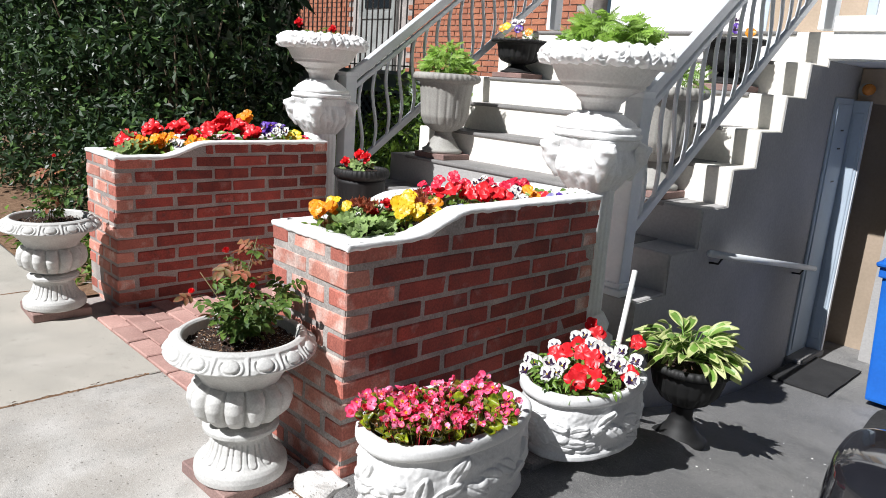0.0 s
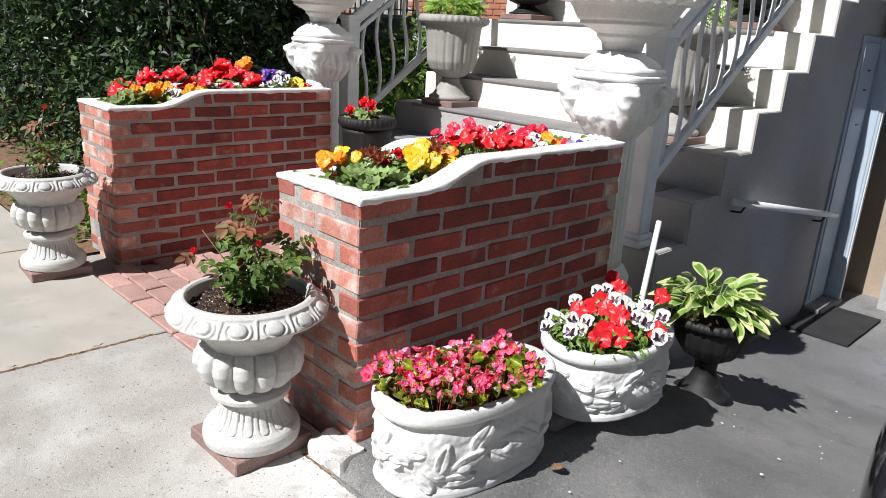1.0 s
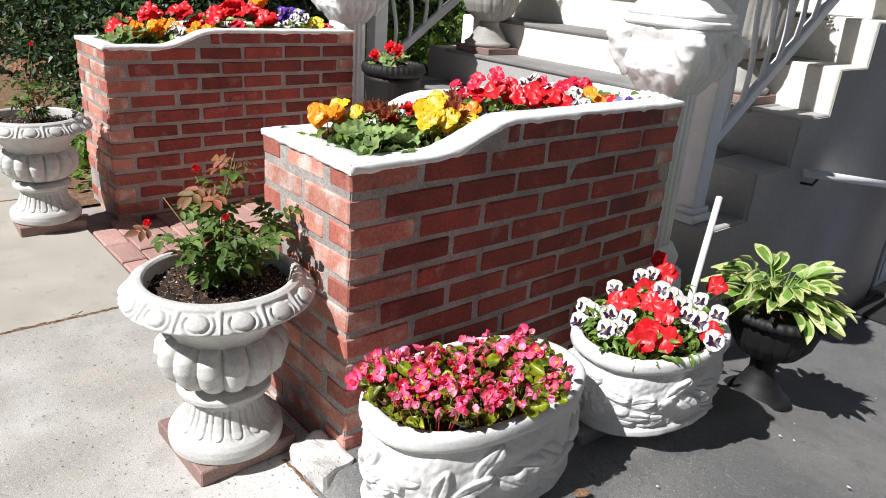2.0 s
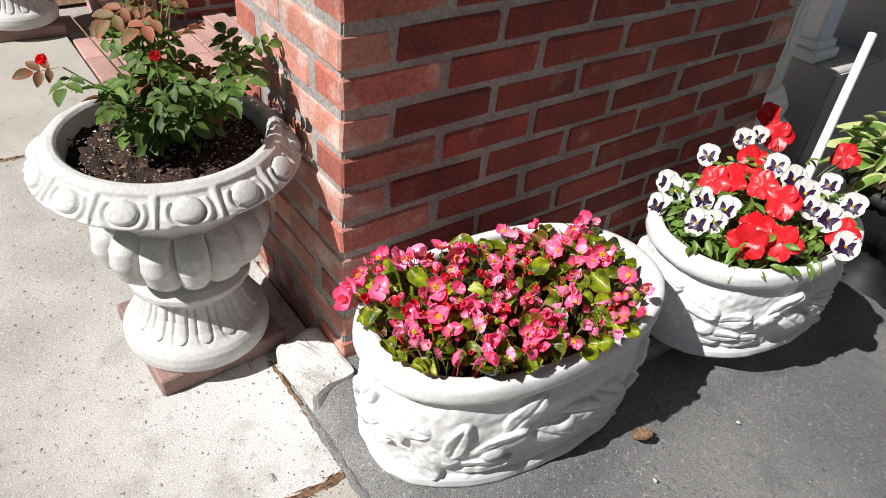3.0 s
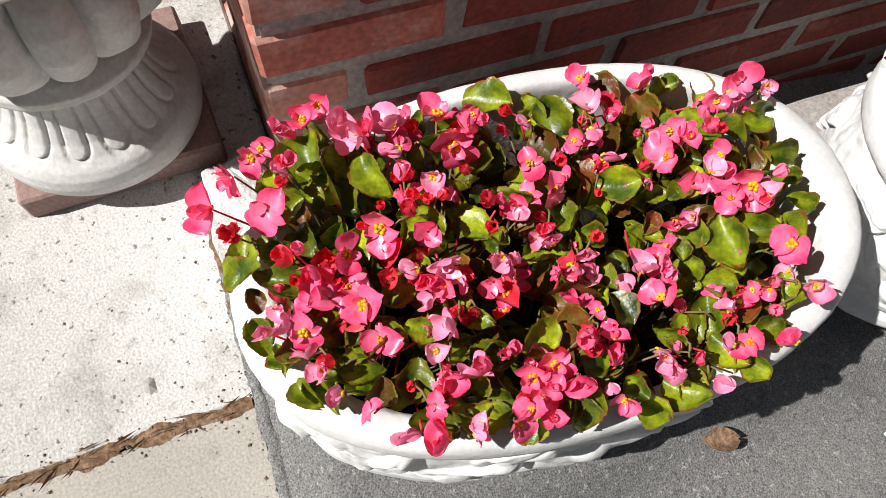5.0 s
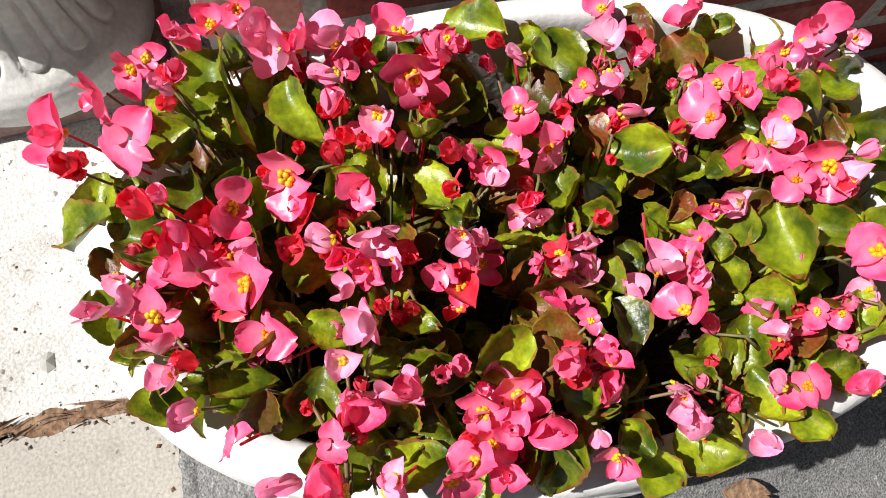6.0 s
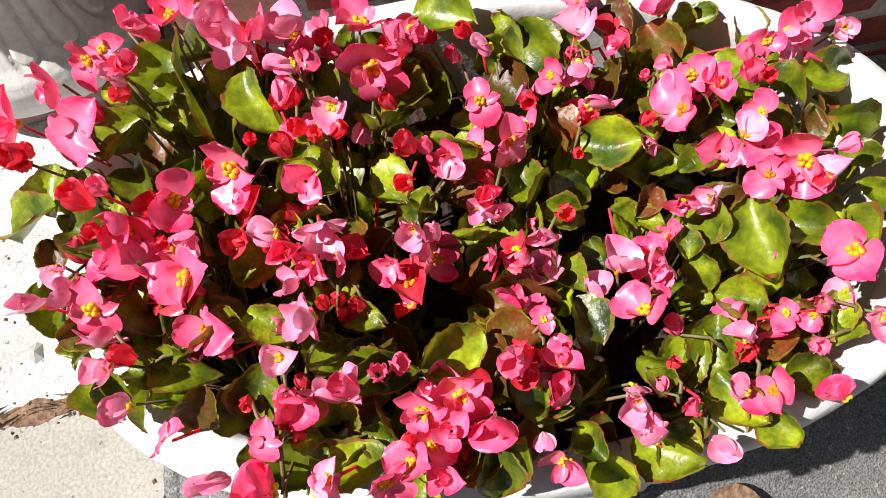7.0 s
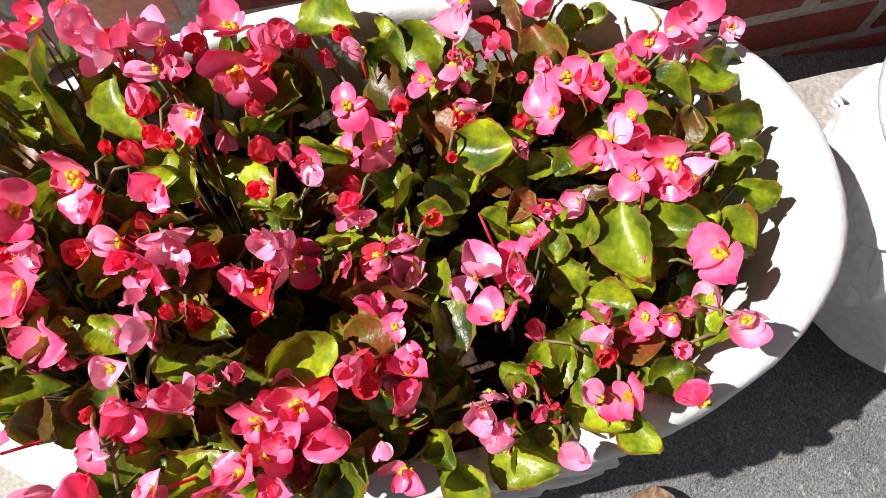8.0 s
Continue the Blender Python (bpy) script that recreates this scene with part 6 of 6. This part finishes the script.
bedding("geranium_plant", (-1.91, 1.52, 0.66), "red geraniums in the tall black pot", "", [(GER_R[0], -0.06, -0.08, 0.05, 1.3), (GER_R[1], 0.0, -0.02, 0.1, 1.4), (GER_R[0], 0.08, -0.03, 0.09, 1.5), (GER_R[1], -0.08, 0.04, 0.08, 1.1)], GERLEAF, 14, 0.12, 0.08, 41, 1.0)


# ---- hedge and garden ----
def leaf_cloud(name, points, size, mats, seed, fold=0.35):
    """Many small pointed leaves, two faces each, hanging at random."""
    g = np.random.default_rng(seed)
    p = np.asarray(points, float)
    n = len(p)
    d = g.normal(size=(n, 3)) + np.array([0.0, -0.5, -0.15])
    d /= np.linalg.norm(d, axis=1)[:, None]
    up = g.normal(size=(n, 3)) * 0.6 + np.array([0, -0.3, 1.0])
    s = np.cross(d, up)
    s /= np.linalg.norm(s, axis=1)[:, None]
    w = np.cross(s, d)
    ln = size * g.uniform(0.6, 1.25, size=(n, 1))
    a, t = p, p + d * ln
    m = p + d * ln * 0.45
    l1, r1 = m + s * ln * 0.26 + w * ln * fold * 0.3, m - s * ln * 0.26 + w * ln * fold * 0.3
    verts = np.stack([a, l1, t, r1], 1).reshape(-1, 3)
    i = np.arange(n) * 4
    faces = np.concatenate([np.stack([i, i + 1, i + 2], 1), np.stack([i, i + 2, i + 3], 1)]).tolist()
    slot = g.integers(0, len(mats), n).tolist()
    return raw_mesh(name, verts.tolist(), faces, *mats, index=slot + slot)


g = np.random.default_rng(8)


def clumps(n, x0, x1, y0, y1, z0, z1, k, r):
    """n leaves gathered round k twigs inside a box."""
    c = np.stack([g.uniform(x0, x1, k), g.uniform(y0, y1, k), g.uniform(z0, z1, k)], 1)
    return c[g.integers(0, k, n)] + g.normal(size=(n, 3)) * r


def trim_hedge(p):
    """The hedge ends short of the stairs, along a slanting line."""
    w = p + np.array([-4.4, 1.4, 0.0])
    return p[w[:, 0] < -2.62 - 1.5 * np.maximum(0, w[:, 1] - 1.45)]


hedge = thing("hedge", (-4.4, 1.4, 0), "tall dark green privet hedge with bare stems and deep shade", "hedge")
o = np.array([-4.4, 1.4, 0.0])
crown = np.concatenate([clumps(15000, -8.2, -2.7, 0.55, 1.1, 1.3, 2.9, 520, 0.085), clumps(7000, -8.2, -2.7, 0.9, 2.4, 1.35, 2.9, 300, 0.14), clumps(900, -5.9, -2.8, 0.72, 1.1, 1.05, 1.4, 40, 0.06)]) - o
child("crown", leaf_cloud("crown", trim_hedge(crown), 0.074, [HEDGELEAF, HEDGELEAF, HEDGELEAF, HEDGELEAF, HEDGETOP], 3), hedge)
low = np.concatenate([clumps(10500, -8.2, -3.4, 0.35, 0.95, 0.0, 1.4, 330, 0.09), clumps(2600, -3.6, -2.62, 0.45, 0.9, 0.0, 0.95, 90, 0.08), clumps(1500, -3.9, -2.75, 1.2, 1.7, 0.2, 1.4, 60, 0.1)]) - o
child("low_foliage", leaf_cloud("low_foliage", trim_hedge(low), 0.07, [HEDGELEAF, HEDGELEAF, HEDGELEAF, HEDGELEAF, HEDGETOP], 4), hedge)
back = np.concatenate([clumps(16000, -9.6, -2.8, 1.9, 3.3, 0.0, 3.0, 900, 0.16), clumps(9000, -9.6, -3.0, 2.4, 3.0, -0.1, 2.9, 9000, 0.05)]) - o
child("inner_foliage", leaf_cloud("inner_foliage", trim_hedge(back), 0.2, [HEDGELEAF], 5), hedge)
rr = random.Random(15)
for k in range(22):
    x, y = rr.uniform(-6.8, -3.1), rr.uniform(1.0, 1.6)
    part("stem", tube_bm([(x + 4.4, y - 1.4, -0.02), (x + 4.4 + rr.gauss(0, 0.1), y - 1.4 + rr.gauss(0, 0.1), 0.7), (x + 4.4 + rr.gauss(0, 0.25), y - 1.4 + rr.gauss(-0.1, 0.2), 1.8)], 0.013, 6, 0.5), BARK, hedge, smooth=True)

bush = thing("garden_shrub", (-3.6, 2.8, 0), "leafy green garden plants in front of the lattice", "shrub")
pts = np.concatenate([clumps(2200, -3.9, -2.65, 2.2, 3.4, 0.1, 0.75, 120, 0.08), clumps(900, -3.9, -2.7, 2.9, 3.7, 0.6, 1.15, 60, 0.08)]) - np.array([-3.6, 2.8, 0.0])
child("foliage", leaf_cloud("foliage", pts, 0.085, [LEAF, HEDGETOP, LIMELEAF], 9), bush)
grass = clumps(900, -3.9, -2.45, 0.05, 0.5, 0.0, 0.1, 90, 0.05)
tagged(new("grass_tuft", leaf_cloud("grass_tuft", grass, 0.07, [LIMELEAF, LEAF], 10)), "green weeds and grass at the foot of the far planter", "grass", kind="stuff")

# ---- neighbour's porch and brick house ----
wall("wall_neighbour_porch", -9.0, -2.9, 4.2, 5.4, 1.06, 1.27, PORCH, "pale green grey painted edge of the neighbour's porch")
wall("trim_neighbour_porch", -9.0, -2.9, 4.15, 5.4, 1.27, 1.31, WHITE, "white edge board of the neighbour's porch")
# added black sheet: the shade under the porch as a dark surface
wall("wall_behind_lattice", -9.0, -2.9, 4.6, 4.7, -0.3, 1.06, RUBBER, "black sheet standing in for the shade under the neighbour's porch")
lat = thing("lattice", (-4.9, 4.24, 0), "grey diagonal wooden lattice under the porch", "lattice")
for k in range(40):
    x = -2.2 + k * 0.115
    for sgn in (1, -1):
        a, b = Vector((x, 0.012 * sgn, 0.0)), Vector((x + sgn * 1.05, 0.012 * sgn, 1.05))
        if -2.4 < a.x < 2.1 and -2.4 < b.x < 2.1:
            part("slat", bar_bm(a, b, 0.03, 0.01, (0, 1, 0), 0.0), LATTICE, lat)
wall("wall_neighbour_house", -12.0, -3.3, 5.72, 6.0, 0.0, 5.5, MORTAR, "mortar of the neighbour's brick house wall")
house = thing("brick_house", (-7.0, 5.72, 1.31), "orange red brick house front with a grey storm door", "house")
bms_v, bms_f = [], []
rr = random.Random(3)
for r in range(26):
    for c in range(40):
        x, z = -3.6 + c * 0.215 + (0.107 if r % 2 else 0), 0.04 + r * 0.072
        if -0.72 < x < 0.62 or x > 3.55:
            continue
        n = len(bms_v)
        w, h, d = 0.1, 0.0295, 0.012 + rr.uniform(0, 0.004)
        bms_v += [(x + sx * w, -d if sy else 0.0, z + sz * h) for sx in (-1, 1) for sy in (0, 1) for sz in (-1, 1)]
        bms_f += [tuple(n + q for q in face) for face in ((0, 2, 3, 1), (4, 5, 7, 6), (2, 6, 7, 3), (0, 4, 6, 2), (1, 3, 7, 5))]
tagged(child("brickwork", raw_mesh("brickwork", bms_v, bms_f, HOUSE_BRICK), house, label="courses of orange red brick"), kind="stuff")
part("storm_door", join_bm(box_bm(-0.5, -0.42, -0.05, 0, 0, 2.1, 0.004), box_bm(0.3, 0.38, -0.05, 0, 0, 2.1, 0.004), box_bm(-0.42, 0.3, -0.03, -0.01, 0, 2.1), box_bm(-0.42, 0.3, -0.05, -0.03, 0.75, 0.85, 0.004)), LATTICE, house, "grey storm door")
part("door_glass", box_bm(-0.36, 0.24, -0.045, -0.035, 0.9, 2.0), GLASS, house)
fence = thing("iron_fence", (-6.3, 4.35, 1.31), "black iron railing on the neighbour's porch", "railing")
for k in range(32):
    part("bar", bar_bm((-1.7 + k * 0.105, 0, 0.0), (-1.7 + k * 0.105, 0, 1.25), 0.014, 0.014, (0, 1, 0), 0.0), IRON, fence)
for z in (0.06, 1.2):
    part("rail", bar_bm((-1.75, 0, z), (1.6, 0, z), 0.03, 0.015, (0, 0, 1), 0.0), IRON, fence)

# ---- blue bin ----
bin_ob = thing("wheeled_bin", (0.705, 3.72, drive(3.72)), "blue plastic wheeled bin with a closed lid by the wall", "bin")
bm = box_bm(-0.2, 0.2, -0.24, 0.24, 0.03, 0.84, 0.02, 2)
for v in bm.verts:
    k = 0.8 + 0.2 * v.co.z / 0.84
    v.co.x *= k
    v.co.y *= k
part("bin_body", bm, BLUE, bin_ob)
bm = box_bm(-0.235, 0.235, -0.28, 0.27, 0.86, 0.92, 0.025, 3)
for v in bm.verts:
    if v.co.z > 0.89:
        v.co.x *= 0.9
        v.co.y *= 0.9
part("bin_lid", bm, BLUE, bin_ob)
part("bin_collar", box_bm(-0.215, 0.215, -0.255, 0.255, 0.80, 0.862, 0.01, 2), BLUE, bin_ob)
for sx in (-0.17, 0.17):
    part("wheel", tube_bm([(sx - 0.02, 0.24, 0.09), (sx + 0.02, 0.24, 0.09)], 0.09, 20), RUBBER, bin_ob)

# ---- parked car ----
car = thing("car", (1.985, 2.1, drive(2.1) + 0.06), "silver parked car with black bumper trim on the driveway", "car")
car.rotation_euler = (radians(-6), 0, 0)


def loft(name, secs, mat, parent, label=""):
    """A body through cross sections along y: (y, half width, floor, shoulder, roof half width, roof)."""
    v, f = [], []
    for y, hw, fl, sh, rw, rf in secs:
        v += [(-hw * 0.94, y, fl), (-hw, y, fl + (sh - fl) * 0.4), (-hw * 0.985, y, sh), (-rw, y, rf), (rw, y, rf), (hw * 0.985, y, sh), (hw, y, fl + (sh - fl) * 0.4), (hw * 0.94, y, fl)]
    for i in range(len(secs) - 1):
        for k in range(8):
            a, b = i * 8 + k, i * 8 + (k + 1) % 8
            f.append((a, b, b + 8, a + 8))
    f += [tuple(range(8))[::-1], tuple(len(v) - 8 + k for k in range(8))]
    ob = child(name, raw_mesh(name, v, f, mat, smooth=True), parent, None, label)
    rounded = ob.modifiers.new("rounded", "SUBSURF")
    rounded.levels = rounded.render_levels = 3
    return ob


loft("body", [(-1.62, 0.7, 0.47, 0.56, 0.66, 0.72), (-1.45, 0.8, 0.47, 0.64, 0.74, 0.86), (-0.7, 0.83, 0.47, 0.72, 0.8, 0.88), (0.9, 0.83, 0.47, 0.7, 0.8, 0.86), (1.5, 0.78, 0.45, 0.6, 0.7, 0.74), (1.72, 0.68, 0.42, 0.5, 0.6, 0.62)], CARPAINT, car)
loft("sill", [(-1.44, 0.835, 0.2, 0.44, 0.8, 0.475), (1.5, 0.8, 0.2, 0.44, 0.76, 0.475)], CARBLACK, car, "black lower trim")
loft("cabin", [(-1.3, 0.72, 0.84, 0.88, 0.66, 0.9), (-0.85, 0.72, 0.84, 0.95, 0.56, 1.36), (0.25, 0.72, 0.84, 0.95, 0.56, 1.38), (0.95, 0.72, 0.84, 0.87, 0.66, 0.88)], GLASS, car, "dark glass cabin")
part("roof", box_bm(-0.55, 0.55, -0.85, 0.25, 1.36, 1.41, 0.02, 2), CARPAINT, car)
loft("rear_bumper", [(-1.82, 0.74, 0.24, 0.54, 0.72, 0.6), (-1.74, 0.84, 0.2, 0.58, 0.8, 0.63), (-1.5, 0.865, 0.2, 0.58, 0.82, 0.64), (-1.36, 0.865, 0.2, 0.58, 0.82, 0.64)], CARBLACK, car, "glossy black bumper")
loft("front_bumper", [(1.5, 0.8, 0.2, 0.42, 0.76, 0.46), (1.78, 0.66, 0.22, 0.42, 0.6, 0.45)], CARBLACK, car)
for sx in (-1, 1):
    part("tail_light", box_bm(sx * 0.62 - 0.1, sx * 0.62 + 0.1, -1.6, -1.5, 0.6, 0.78, 0.02, 2), REDLENS, car)
    for yy in (-1.05, 1.08):
        w = child("wheel", mesh_from("wheel", tube_bm([(-0.09, 0, 0), (0.09, 0, 0)], 0.2, 24), CHROME), car, pose(sx * 0.78, yy, 0.24))
        part("tyre", join_bm(tube_bm([(-0.1, 0, 0), (0.1, 0, 0)], 0.3, 28)), RUBBER, w)

# ---- small litter on the asphalt ----
leafm = merge("dry_leaf", [(blade(0.046, 0.028, 0.3, 0.1, 6, 4, 0.9, 0.12), Matrix(), (0, 0, 0))], DEBRIS)
dl = tagged(new("dry_leaf", leafm), "curled dry brown leaf lying on the asphalt", "leaf")
dl.matrix_world = pose(0.437, 0.365, 0.026, 0, 12, -20)
rr = random.Random(9)
verts, faces = [], []
for k in range(60):
    x, y = rr.uniform(0.5, 1.6), rr.uniform(0.1, 3.0)
    s = rr.uniform(0.002, 0.008)
    z = drive(y) + 0.006
    n = len(verts)
    for q in range(5):
        a = q * 1.256 + rr.uniform(-0.3, 0.3)
        verts.append((x + math.cos(a) * s, y + math.sin(a) * s * 0.7, z + rr.uniform(0, 0.003)))
    verts.append((x, y, z + 0.004))
    faces += [(n + q, n + (q + 1) % 5, n + 5) for q in range(5)]
tagged(new("petal_litter", raw_mesh("petal_litter", verts, faces, WHITEP)), "pale fallen petals and grit strewn on the asphalt", "debris", kind="stuff")
verts, faces = [], []
for k in range(140):
    x, y = rr.uniform(-1.6, 0.9), rr.uniform(-1.1, -0.14)
    s = rr.uniform(0.0015, 0.005) if k else 0.011
    if k == 0:
        x, y = 0.153, -0.222
    n = len(verts)
    for q in range(6):
        a = q * 1.047 + rr.uniform(-0.3, 0.3)
        verts.append((x + math.cos(a) * s, y + math.sin(a) * s * 0.75, 0.0005))
    verts.append((x, y, s * 0.5))
    faces += [(n + q, n + (q + 1) % 6, n + 6) for q in range(6)]
tagged(new("grit", raw_mesh("grit", verts, faces, GREYPOT)), "small grey pebbles and grit on the concrete", "debris", kind="stuff")

# ---- perlite and bark chips on the urn soil ----
for (ux, uy), seed in (((-0.225, -0.203), 1), ((-2.08, -0.19), 2)):
    rr = random.Random(seed)
    for nm, mat, label, n, lo, hi in (("perlite", WHITEP, "white perlite grains in the potting soil", 700, 0.0007, 0.0018), ("bark_chips", DEBRIS, "brown bark chips on the potting soil", 420, 0.0015, 0.0042)):
        verts, faces = [], []
        for k in range(n):
            a, d = rr.uniform(0, 6.28), 0.155 * math.sqrt(rr.random())
            x, y, s1 = ux + d * math.cos(a), uy + d * math.sin(a), rr.uniform(lo, hi)
            z = 0.452 + 0.01 * noise.noise(Vector((x * 37, y * 37, 0.18))) + 0.004
            b = len(verts)
            verts += [(x + rr.gauss(0, s1), y + rr.gauss(0, s1), z + rr.gauss(0, s1 * 0.6)) for q in range(4)]
            faces += [(b, b + 1, b + 2), (b, b + 2, b + 3), (b, b + 3, b + 1), (b + 1, b + 3, b + 2)]
        tagged(new(nm, raw_mesh(nm, verts, faces, mat)), label, "soil", kind="stuff")
